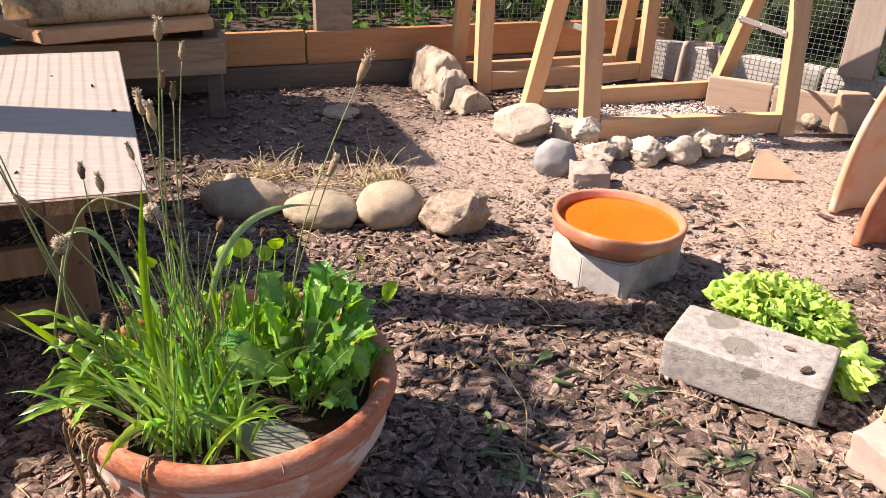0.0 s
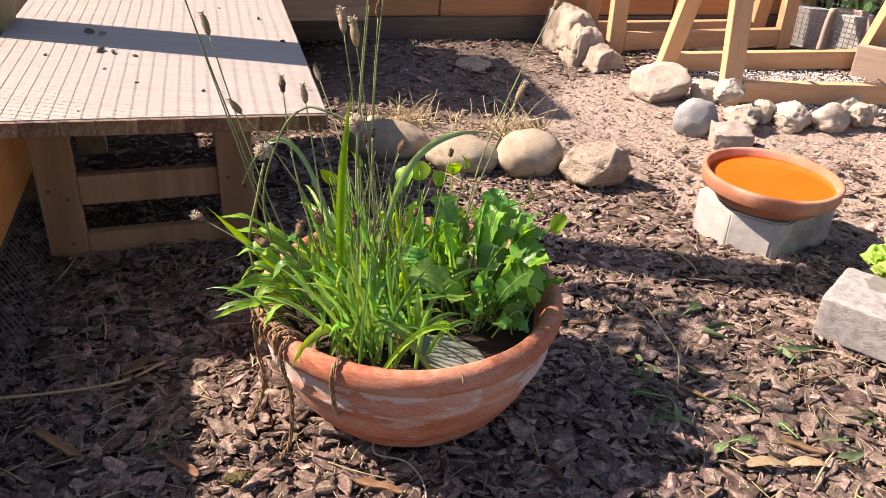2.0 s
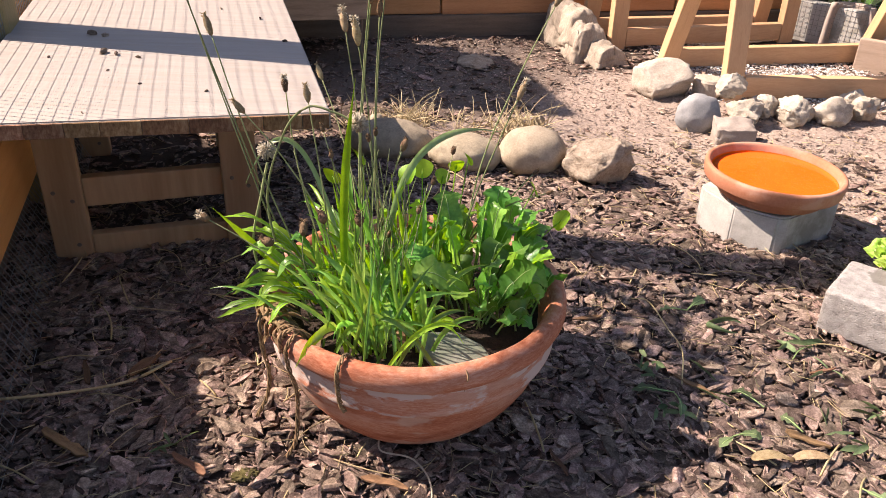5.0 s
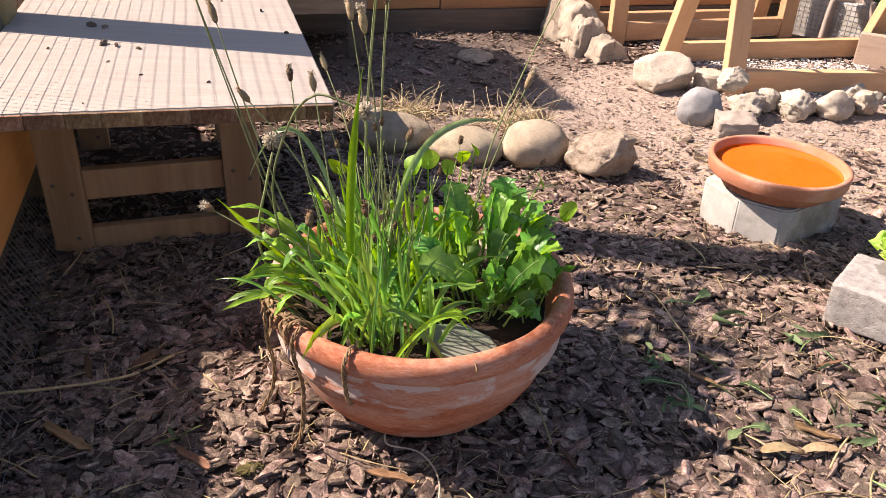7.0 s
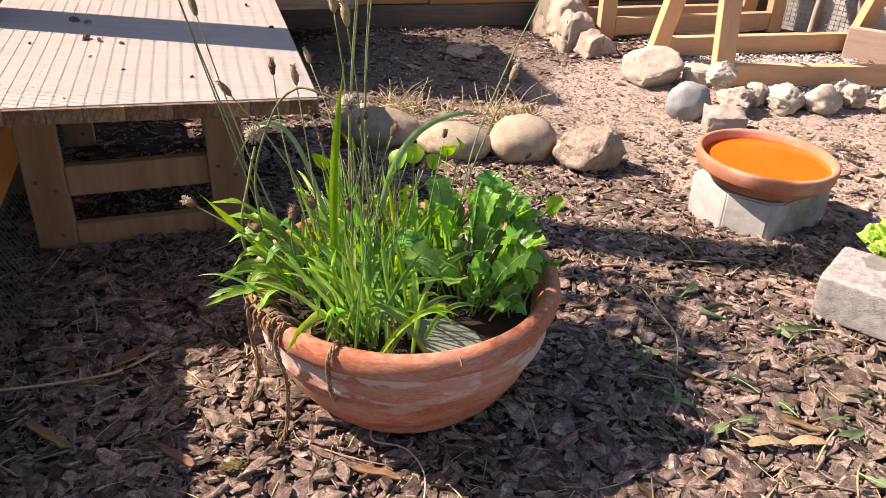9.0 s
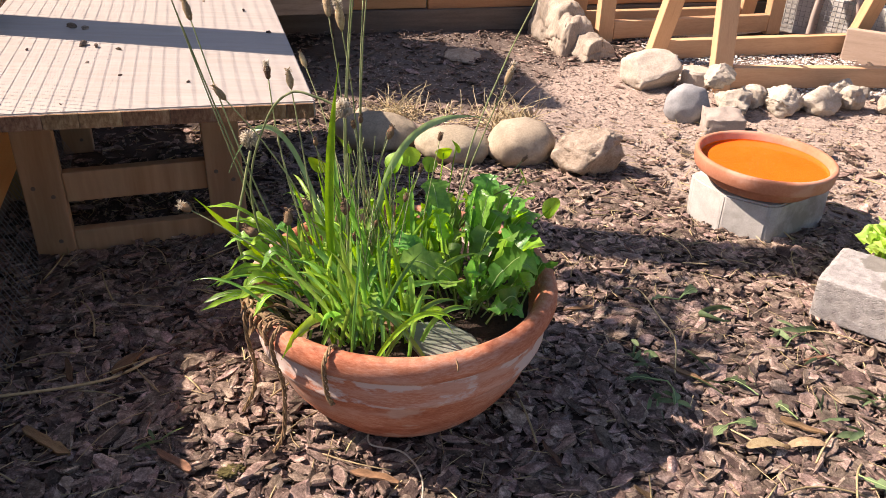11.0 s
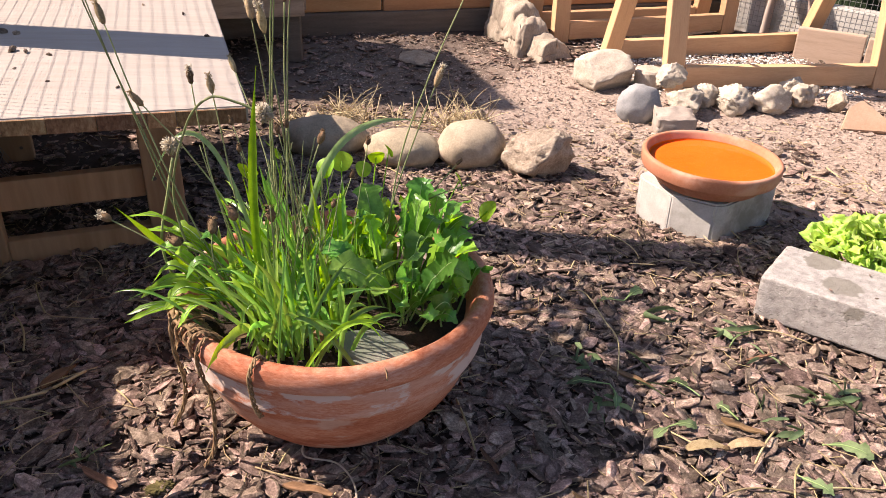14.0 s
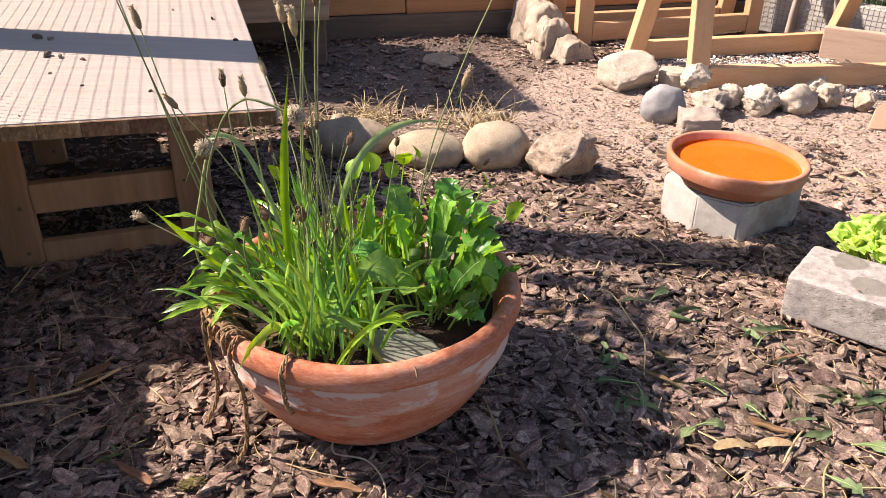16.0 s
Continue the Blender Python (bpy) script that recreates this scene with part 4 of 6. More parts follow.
# narrow plantain leaves
plantain = root("plantain_clump", pot.matrix_world.copy(), "ribwort plantain with narrow leaves and tall brown seed heads", "plant")
for i in range(120):
    cx, cy = -0.045 + rnd.gauss(0, 0.028), -0.01 + rnd.gauss(0, 0.04)
    a = rnd.gauss(math.pi * 0.95, 1.5)
    ln = rnd.uniform(0.08, 0.17)
    lean = rnd.uniform(0.15, 0.95)
    base = Vector((cx, cy, 0.126))
    tip = base + Vector((math.cos(a) * ln * lean, math.sin(a) * ln * lean * 0.8, ln * (1.0 - 0.75 * lean)))
    mid = (base + tip) / 2 + Vector((0, 0, 0.055 * lean + 0.01))
    if tip.y < -0.09:
        tip.y = -0.09 + 0.2 * (tip.y + 0.09)
    if abs(tip.x) > 0.14:
        tip.z = max(tip.z, 0.155)
    blade(plantain, base, mid, tip, rnd.uniform(0.001, 0.003), 900 + i, M_leafbright if i % 4 == 0 else M_blade, "leaf")
# leaves from the crown at the near rim, arching every way
for i in range(74):
    base = Vector((-0.028 + rnd.gauss(0, 0.026), -0.092 + rnd.gauss(0, 0.014), 0.125))
    if base.xy.length > 0.125:
        base.xy *= 0.125 / base.xy.length
    a = rnd.gauss(math.pi * 0.6, 1.1)
    ln, lean = rnd.uniform(0.055, 0.16), rnd.uniform(0.15, 0.85)
    if i % 6 == 0:
        a, ln, lean = rnd.uniform(-0.9, 0.4), rnd.uniform(0.05, 0.09), rnd.uniform(0.6, 0.95)
    tip = base + Vector((math.cos(a) * ln * lean, math.sin(a) * ln * lean * 0.8, ln * (1.0 - 0.7 * lean)))
    tip.y = max(tip.y, -0.115)
    mid = (base + tip) / 2 + Vector((rnd.gauss(0, 0.006), 0, 0.05 * lean + 0.012))
    blade(plantain, base, mid, tip, rnd.uniform(0.0012, 0.0034), 2900 + i, M_leafbright if i % 5 == 0 else M_blade, "leaf")
# the long pale blades that can be told apart
blade(plantain, px(0.0, 0.85, 0.13), px(-0.012, 0.85, 0.25), px(0.012, 0.835, 0.395), 0.0042, 1, M_leafbright, "blade", 0.3, 24)
blade(plantain, px(0.03, 0.92, 0.13), px(0.03, 0.95, 0.33), px(0.155, 0.99, 0.29), 0.0036, 2, M_paleblade, "blade", 0.5, 26)
blade(plantain, px(0.0, 0.88, 0.13), px(-0.05, 0.92, 0.4), px(-0.11, 0.9, 0.26), 0.0023, 3, M_paleblade, "blade", 0.5, 26)
blade(plantain, px(-0.04, 0.88, 0.13), px(-0.09, 0.87, 0.2), px(-0.135, 0.86, 0.252), 0.0036, 4, M_leafbright, "blade", 0.4, 22)
rosette = root("dandelion_rosette", pot.matrix_world.copy(), "young yellow-green dandelion rosette at the rim of the bowl", "plant")
for k, (tip, br, up_) in enumerate((((-0.128, 0.822, 0.158), 0.006, 0.014), ((-0.105, 0.84, 0.185), 0.0115, 0.03), ((-0.09, 0.815, 0.172), 0.012, 0.025), ((-0.112, 0.862, 0.2), 0.0125, 0.03), ((-0.075, 0.8, 0.16), 0.009, 0.02),
                                    ((-0.1, 0.885, 0.215), 0.011, 0.03), ((-0.07, 0.83, 0.195), 0.0115, 0.03), ((-0.085, 0.85, 0.208), 0.012, 0.03), ((-0.12, 0.845, 0.168), 0.009, 0.018), ((-0.06, 0.86, 0.22), 0.011, 0.03), ((-0.098, 0.825, 0.16), 0.01, 0.012),
                                    ((-0.127, 0.81, 0.157), 0.008, 0.012), ((-0.115, 0.83, 0.178), 0.009, 0.02), ((-0.125, 0.86, 0.25), 0.008, 0.02), ((-0.118, 0.87, 0.225), 0.008, 0.02))):
    dandelion_leaf(rosette, px(-0.045 + 0.003 * k, 0.85 + 0.003 * k, 0.128), px(*tip), up_, br * (0.5 + 0.25 * hash01(k, 31)), 820 + k, M_leafbright if k % 3 else M_leaf, lobes=4 + k % 3, deep=0.55, face=(-0.4 + 0.8 * (hash01(k, 32) - 0.5), -0.5, 0.8))
for k in range(26):
    a, q = hash01(k, 21) * 6.28, 0.04 + 0.07 * hash01(k, 22)
    b_ = Vector((math.cos(a) * q, math.sin(a) * q, 0.138))
    e_ = b_ + Vector((math.cos(a + 1.2 * hash01(k, 23)), math.sin(a + 1.2 * hash01(k, 23)), 0.1)) * (0.03 + 0.03 * hash01(k, 24))
    e_.z = 0.14
    if 0.0 < e_.x < 0.09 and e_.y < -0.06:
        continue
    dandelion_leaf(rosette, b_, e_, 0.012, 0.003 + 0.003 * hash01(k, 25), 860 + k, M_deadleaf, "dead_leaf", 3)
for k, (a, z, br) in enumerate(((203, 0.135, 0.006), (209, 0.125, 0.005), (214, 0.138, 0.006), (198, 0.13, 0.005), (206, 0.112, 0.004))):
    dandelion_leaf(rosette, on_rim(a + 8, 0.13, 0.15), on_rim(a, 0.169, z), 0.018, br, 880 + k, M_deadleaf, "dead_leaf", 3)
# leaves that hang over the near rim
for k, (mid, tip, br) in enumerate((((-0.022, 0.788, 0.172), (-0.042, 0.757, 0.138), 0.0042), ((-0.012, 0.79, 0.18), (-0.032, 0.765, 0.152), 0.0045), ((0.0, 0.795, 0.172), (-0.005, 0.77, 0.155), 0.0035))):
    blade(plantain, px(-0.01, 0.825, 0.13), px(*mid), px(*tip), br, 7 + k, M_blade if k else M_leafbright, "leaf", 0.3, 18)
for k, (x0, mid, tip, br) in enumerate(((0.03, (0.04, 0.82, 0.215), (0.042, 0.782, 0.14), 0.005), (0.03, (0.052, 0.82, 0.205), (0.057, 0.785, 0.14), 0.0046), (0.02, (0.028, 0.82, 0.195), (0.032, 0.785, 0.145), 0.0042),
                                        (0.04, (0.06, 0.825, 0.19), (0.068, 0.79, 0.142), 0.004), (0.02, (0.05, 0.82, 0.19), (0.11, 0.82, 0.187), 0.0036))):
    blade(plantain, px(x0, 0.84, 0.13), px(*mid), px(*tip), br, 20 + k, M_blade, "leaf", 0.3, 20)


def seed_head(parent, p, d, ln, r, seed, fluffy=False):
    """A plantain spike: a lumpy bud with tiny anthers, along d."""
    d = Vector(d).normalized()
    r, ln = r * 0.85, ln * 0.9
    bm = bmesh.new()
    rn = random.Random(seed)
    tube(bm, [p + d * ln * k / 8 for k in range(9)], [max(0.0006, r * math.sin(math.pi * (0.12 + 0.86 * k / 8)) * (1 + 0.15 * rn.uniform(-1, 1))) for k in range(9)], 9)
    core = len(bm.faces)
    for k in range(90 if fluffy else 60):
        t = rn.uniform(0.35 if fluffy else 0.05, 1.0)
        o = Vector((rn.gauss(0, 1), rn.gauss(0, 1), rn.gauss(0, 1)))
        o = (o - d * o.dot(d)).normalized() + d * rn.uniform(0.2, 0.9)
        l_ = r * (rn.uniform(0.9, 1.45) if fluffy else rn.uniform(0.9, 1.2))
        s = p + d * ln * t
        tube(bm, [s, s + o.normalized() * l_], [0.0004, 0.00028], 3)
    bm.faces.ensure_lookup_table()
    for f in bm.faces[core:]:
        f.material_index = 1 if fluffy else 0
    return part("seed_head", bm, (M_bud if ln < 0.0165 else M_seed, M_fluff), parent, "brown plantain seed head", smooth=True)


def stalk(parent, pts, ln=0.02, r=0.0042, seed=0, stem_r=0.00085, head=True, fluffy=False):
    path = spline([px(*p) for p in pts], 8)
    bm = bmesh.new()
    tube(bm, path, [stem_r * (1.15 - 0.4 * i / len(path)) for i in range(len(path))], 5)
    stem = part("stem", bm, M_stem, parent, "thin pale green stem", smooth=True)
    if head:
        seed_head(stem, path[-1], path[-1] - path[-3], ln, r, seed, fluffy)


for k, (top, base, ln, r, fl_) in enumerate((
        ((-0.125, 0.888, 0.414), (-0.03, 0.87), 0.023, 0.0042, False), ((-0.096, 0.867, 0.348), (-0.02, 0.87), 0.019, 0.004, False),
        ((-0.071, 0.94, 0.345), (-0.02, 0.9), 0.018, 0.0042, True), ((-0.04, 0.891, 0.352), (-0.02, 0.88), 0.02, 0.0043, False),
        ((-0.05, 1.045, 0.325), (0.0, 0.92), 0.023, 0.0042, False), ((0.005, 0.928, 0.398), (0.005, 0.89), 0.03, 0.0048, True),
        ((-0.01, 0.951, 0.405), (0.0, 0.9), 0.026, 0.005, True), ((0.022, 0.91, 0.484), (0.01, 0.89), 0.022, 0.005, True),
        ((0.018, 0.92, 0.44), (0.01, 0.9), 0.018, 0.0036, False), ((0.026, 0.922, 0.428), (0.03, 0.92), 0.018, 0.0036, False),
        ((0.194, 0.95, 0.437), (0.11, 0.93), 0.036, 0.0054, True), ((0.164, 0.94, 0.345), (0.1, 0.93), 0.026, 0.0042, True),
        ((-0.044, 0.845, 0.232), (-0.02, 0.85), 0.017, 0.0056, False), ((-0.075, 0.85, 0.218), (-0.03, 0.86), 0.017, 0.0056, False),
        ((-0.025, 0.86, 0.238), (-0.01, 0.86), 0.017, 0.0056, False), ((0.012, 0.845, 0.245), (0.0, 0.84), 0.017, 0.0056, False),
        ((0.045, 0.97, 0.272), (0.02, 0.93), 0.017, 0.005, False), ((-0.136, 0.85, 0.243), (-0.05, 0.87), 0.014, 0.005, True),
        ((0.19, 0.97, 0.25), (0.09, 0.94), 0.009, 0.0026, False), ((0.205, 0.96, 0.232), (0.11, 0.94), 0.009, 0.0026, False),
        ((-0.155, 0.9, 0.47), (-0.05, 0.88), 0.022, 0.0042, False), ((-0.17, 0.95, 0.46), (-0.06, 0.89), 0.022, 0.0042, False),
        ((0.03, 0.96, 0.455), (0.04, 0.93), 0.02, 0.004, False))):
    a, b = Vector((*base, 0.13)), Vector(top)
    bow = Vector((hash01(k, 4) - 0.5, hash01(k, 5) - 0.5, 0.15)) * 0.03
    stalk(plantain, [a, a.lerp(b, 0.35) + bow + Vector((0, 0, 0.02)), a.lerp(b, 0.7) + bow * 0.7 + Vector((0, 0, 0.012)), b], ln, r, k, fluffy=fl_)

for k in range(44):
    a, q = hash01(k, 71) * 6.283, 0.015 + 0.055 * hash01(k, 72)
    base = Vector((0.025 + math.cos(a) * q * 0.9, 0.89 + math.sin(a) * q, 0.13))
    top = base + Vector(((hash01(k, 73) - 0.55) * 0.09, (hash01(k, 74) - 0.4) * 0.07, 0.07 + 0.12 * hash01(k, 75)))
    stalk(plantain, [base, base.lerp(top, 0.5) + Vector((0.006 * (hash01(k, 76) - 0.5), 0, 0.004)), top], 0.009, 0.003, 60 + k, 0.0006, k % 4 == 0)
# dandelion clocks on nodding stems
clocks = root("dandelion_flowers", pot.matrix_world.copy(), "faded dandelion clocks on curved stems", "plant")


def fluff(parent, p, r, seed, n_=150):
    rn = random.Random(seed)
    bm = bmesh.new()
    bmesh.ops.create_icosphere(bm, subdivisions=2, radius=r * 0.35, matrix=Matrix.Translation(p))
    for k in range(n_):
        d = Vector((rn.gauss(0, 1), rn.gauss(0, 1), rn.gauss(0, 1))).normalized()
        tube(bm, [p + d * r * 0.2, p + d * r * rn.uniform(0.75, 1.1)], [0.0003, 0.00042], 3)
    part("seed_clock", bm, M_fluff, parent, "pale dandelion fluff", smooth=True)


path = spline([px(*p) for p in ((-0.06, 0.87, 0.13), (-0.082, 0.87, 0.25), (-0.06, 0.86, 0.33), (-0.035, 0.855, 0.36), (-0.01, 0.85, 0.358), (0.005, 0.848, 0.352))], 8)
bm = bmesh.new()
tube(bm, path, 0.0012, 6)
fluff(part("stem", bm, M_stem, clocks, smooth=True), px(0.012, 0.848, 0.349), 0.0095, 5, 280)
path = spline([px(*p) for p in ((-0.08, 0.87, 0.13), (-0.1, 0.87, 0.2), (-0.09, 0.882, 0.26), (-0.083, 0.887, 0.29))], 8)
bm = bmesh.new()
tube(bm, path, 0.0014, 6)
fluff(part("stem", bm, M_stem, clocks, smooth=True), px(-0.083, 0.889, 0.302), 0.0095, 6, 280)

# small round clover-like leaves
clover = root("clover", pot.matrix_world.copy(), "small round bright green leaves on thin stalks", "plant")


def round_leaf(parent, p, r, tilt, seed, stem_from):
    rn = random.Random(seed)
    bm = bmesh.new()
    c = bm.verts.new((0, 0, 0))
    ring = [bm.verts.new((math.cos(a) * r * (1 + 0.08 * math.sin(3 * a)), math.sin(a) * r * 0.9, r * 0.12 * math.cos(2 * a))) for a in [2 * math.pi * k / 18 for k in range(18)]]
    for k in range(18):
        bm.faces.new((c, ring[k], ring[(k + 1) % 18]))
    bmesh.ops.transform(bm, matrix=Matrix.Translation(p) @ Euler(tilt).to_matrix().to_4x4(), verts=bm.verts)
    tube(bm, spline([stem_from, (Vector(stem_from) + p) / 2 + Vector((0.004, 0, 0.008)), p], 5), 0.0007, 4)
    part("leaf", bm, M_leafbright, parent, smooth=True)


for i, (x, y, z, r) in enumerate(((0.0, 0.948, 0.275, 0.0135), (0.052, 0.96, 0.25, 0.013), (0.068, 0.965, 0.255, 0.012), (0.045, 0.95, 0.24, 0.011), (0.195, 0.985, 0.225, 0.011), (0.225, 0.96, 0.2, 0.014),
                                 (0.105, 0.96, 0.262, 0.009), (0.118, 0.965, 0.268, 0.009), (-0.03, 0.96, 0.245, 0.012), (0.09, 0.98, 0.24, 0.01))):
    round_leaf(clover, px(x, y, z), r, (radians(55 + 20 * hash01(i)), radians(30 * hash01(i, 2) - 15), hash01(i, 1) * 6), i, px(0.05 + 0.6 * (x - 0.05), 0.92, 0.14))


# ---- the water dish on its concrete block ----
base_b = root("concrete_block", pose(0.617, 1.347, 0), "pale grey concrete block with chamfered corners", "concrete block")
bm = prism([(-0.012, -0.091), (0.006, -0.088), (0.116, -0.008), (0.11, 0.012), (0.03, 0.098), (-0.01, 0.096), (-0.098, 0.03), (-0.1, 0.01), (-0.071, -0.05), (-0.069, -0.0525)], -0.012, 0.0635, 0.003)
for v in bm.verts:
    v.co += Vector((1, 1, 0.5)) * 0.0015 * noise.noise(v.co * 60)
part("block", bm, M_concrete, base_b)
dish = root("water_dish", pose(0.6165, 1.342, 0.0665, 0, 1.6, 0) @ Matrix.Diagonal((1.03, 1.03, 0.9, 1)), "round terracotta saucer full of water with an orange inside", "water dish")
dp = [(0.0, 0.0), (0.077, 0.0), (0.0805, 0.003), (0.0858, 0.0195), (0.0862, 0.0215), (0.088, 0.0222), (0.1, 0.0232), (0.1022, 0.0238), (0.103, 0.0255), (0.1046, 0.036), (0.1055, 0.0452), (0.1048, 0.0488), (0.1025, 0.0503), (0.0995, 0.0505), (0.0975, 0.049), (0.0962, 0.045), (0.0945, 0.037)]
part("saucer", lathe(dp, 96, 0.004, 2, False), M_terra_clean, dish, smooth=True)
ip = [(0.0944, 0.0368), (0.0938, 0.0348), (0.092, 0.0338), (0.086, 0.0335), (0.04, 0.0335), (0.0, 0.0335)]
inside = part("glazed_inside", lathe(ip[::-1], 72, 0.0, 0, False), M_glaze, dish, "bright orange inner face")
bm = bmesh.new()
bmesh.ops.create_circle(bm, cap_ends=True, segments=72, radius=0.0938)
w = part("water", bm, M_water, inside, "clear water surface")
w.matrix_local = pose(0, 0, 0.0355, 0, -1.0, 0)
w.visible_shadow = False

# ---- the paving block and the lettuce ----
bm = bmesh.new()
bmesh.ops.create_cube(bm, size=1.0)
bmesh.ops.subdivide_edges(bm, edges=bm.edges, cuts=31, use_grid_fill=True)
for v in bm.verts:
    p = Vector((v.co.x * 0.204, v.co.y * 0.112, v.co.z * 0.061))
    core = Vector((max(-0.0985, min(0.0985, p.x)), max(-0.0525, min(0.0525, p.y)), max(-0.027, min(0.027, p.z))))
    d = p - core
    if d.length > 1e-6:
        p = core + d.normalized() * (min(d.length, 0.0035) + 0.0008 * noise.noise(p * 60) + 0.0005 * noise.noise(p * 190))
    v.co = p
pv = thing("paving_block", bm, M_paver, "grey concrete paving block with damp stains", "paving block", pose(0.7105, 1.0325, 0.0325, 0, -1.0, -39.5), smooth=True)

for i, (dx, dy, s) in enumerate(((0.045, 0.01, 0.016), (0.075, -0.03, 0.022), (0.01, 0.03, 0.006), (-0.02, -0.04, 0.006), (0.03, -0.025, 0.005))):
    thing("bark_crumb", stone_bm((s, s * 0.5, s * 0.3), 350 + i, 0.3, 3, 2), M_bark, "small bark crumb on the paving block", "bark", pv.matrix_world @ pose(dx, dy, 0.032, 0, 0, 50 * i), "bark crumbs on the block")


def frilled_leaf(parent, base, tip, half, seed):
    """A broad leaf: a pale thick rib at its foot, opening into a blistered fan with a ruffled, lobed edge."""
    rn = random.Random(seed)
    b, e = Vector(base), Vector(tip)
    ln = (e - b).length
    d0 = (e - b).normalized()
    side = d0.cross(Vector((0, 0, 1)))
    side = (side if side.length > 0.05 else Vector((1, 0, 0))).normalized()
    side = (side + Vector((rn.gauss(0, 0.25), rn.gauss(0, 0.25), rn.gauss(0, 0.2)))).normalized()
    spine = spline([b, b.lerp(e, 0.45) + Vector((0, 0, ln * 0.22)), b.lerp(e, 0.8) + Vector((0, 0, ln * 0.22)), e], 6)
    nu, nv = len(spine) - 1, 20
    ph, w_ = rn.uniform(0, 6.28), rn.uniform(1.5, 2.3)
    bm = bmesh.new()
    rows = []
    for i, p in enumerate(spine):
        t = i / nu
        d = (spine[min(i + 1, nu)] - spine[max(i - 1, 0)]).normalized()
        s_ = (side - d * side.dot(d)).normalized()
        up = s_.cross(d).normalized()
        wide = half * (0.16 + 0.84 * smooth(0.1, 0.65, t))
        row = []
        for k in range(nv + 1):
            v = 2 * k / nv - 1
            edge = max(abs(v) ** 2.2, smooth(0.72, 1.0, t))
            arc = v * 2.6 + t * 5.0
            lobe = 1 + 0.1 * math.sin(arc * 2.4 + ph) * edge
            fr = half * (0.5 * math.sin(arc * w_ * 1.5 + ph) + 0.12 * math.sin(arc * w_ * 2.9 + 2 * ph)) * edge * smooth(0.15, 0.6, t)
            blister = half * 0.12 * noise.noise(Vector((v * 3, t * 6, seed)))
            drop = -0.35 * wide * abs(v) ** 2 * (0.3 - t)
            fan = d * (wide * 0.55 * (1 - v * v) * smooth(0.75, 1, t))
            row.append(bm.verts.new(p + s_ * v * wide * lobe + up * (fr + blister + drop) + fan + d * fr * 0.35))
        rows.append(row)
    for r0, r1 in zip(rows, rows[1:]):
        for k in range(nv):
            bm.faces.new((r0[k], r0[k + 1], r1[k + 1], r1[k]))
    n_ = len(bm.faces)
    m_ = int(nu * 0.75)
    tube(bm, [p + Vector((0, 0, 0.0006)) for p in spine[:m_]], [0.0022 * (1 - 0.85 * i / m_) for i in range(m_)], 5)
    bm.faces.ensure_lookup_table()
    for f in bm.faces[n_:]:
        f.material_index = 1
    for v in bm.verts:
        v.co.z = max(v.co.z, 0.0)
    return part("leaf", bm, (M_lettuce, M_lettucerib), parent, smooth=True)


def lettuce(m):
    """A loose, spread head: outer leaves lie low, inner ones stand, some hang past the end of the block."""
    t = root("lettuce", m, "fresh pale green oak-leaf lettuce behind the paving block", "lettuce")
    rn = random.Random(21)
    for i in range(118):
        a, q = rn.uniform(0, 2 * math.pi), math.sqrt(rn.random())
        e = Vector((math.cos(a) * q * 0.105, math.sin(a) * q * 0.058, 0.02 + 0.078 * math.sqrt(1 - q * q * 0.9) + rn.uniform(-0.008, 0.01)))
        if i % 9 == 0:
            e = Vector((rn.uniform(0.085, 0.14), rn.uniform(-0.1, -0.03), rn.uniform(0.012, 0.05)))
        b = Vector((e.x * 0.5 + rn.gauss(0, 0.008), e.y * 0.35 + rn.gauss(0, 0.008), max(0.0, e.z - rn.uniform(0.03, 0.055))))
        frilled_leaf(t, b, e, rn.uniform(0.0105, 0.0185), 40 + i)


lettuce(at_ground(0.797, 1.118, -38, 0.004))


# ---- stones ----
def put_stone(x, y, size, rz, seed, mat_, label, rough=0.1, cuts=0, dz=0.0, tilt=0.0, name="stone", group="stones on the sand", freq=1.6):
    return thing(name, stone_bm(size, seed, rough, cuts, 4, freq), mat_, label, "stone", pose(x, y, ground_z(x, y) + dz + 0.004, tilt, 0, rz), group, smooth=True)


put_stone(-0.018, 1.626, (0.168, 0.115, 0.064), -10, 3, M_stone, "flat smooth tan cobble half in the mulch", 0.05)
put_stone(0.131, 1.565, (0.14, 0.104, 0.06), -8, 5, M_stone, "smooth rounded tan cobble", 0.05)
put_stone(0.256, 1.567, (0.128, 0.108, 0.08), 10, 8, M_stone, "smooth egg-shaped tan cobble", 0.04)
put_stone(0.367, 1.532, (0.158, 0.13, 0.08), 15, 12, M_rock, "rough angular tan rock with a coarse face", 0.2, 16)
put_stone(0.166, 2.22, (0.095, 0.11, 0.02), 5, 15, M_rock, "flat broken stone in the mulch", 0.1, 3)
put_stone(0.585, 2.0, (0.175, 0.14, 0.085), -30, 19, M_palerock, "large pale broken stone with flat faces", 0.16, 16)
put_stone(0.626, 1.785, (0.094, 0.058, 0.074), 2, 24, M_greystone, "flat rounded blue-grey stone leaning on the others", 0.06, 0, 0, -16)
thing("stone", rough_box((0.078, 0.06, 0.05), 25, 0.12, 7), M_greyrock, "blocky pinkish-grey stone in the sand", "stone", at_ground(0.684, 1.73, -6, -0.002), "stones on the sand", smooth=True)
put_stone(0.728, 1.825, (0.105, 0.085, 0.062), 20, 28, M_limerock, "rough pale limestone rubble", 0.26, 9)
put_stone(0.707, 1.866, (0.076, 0.064, 0.05), 40, 31, M_limerock, "rough pale limestone rubble on another stone", 0.24, 6, 0.045)
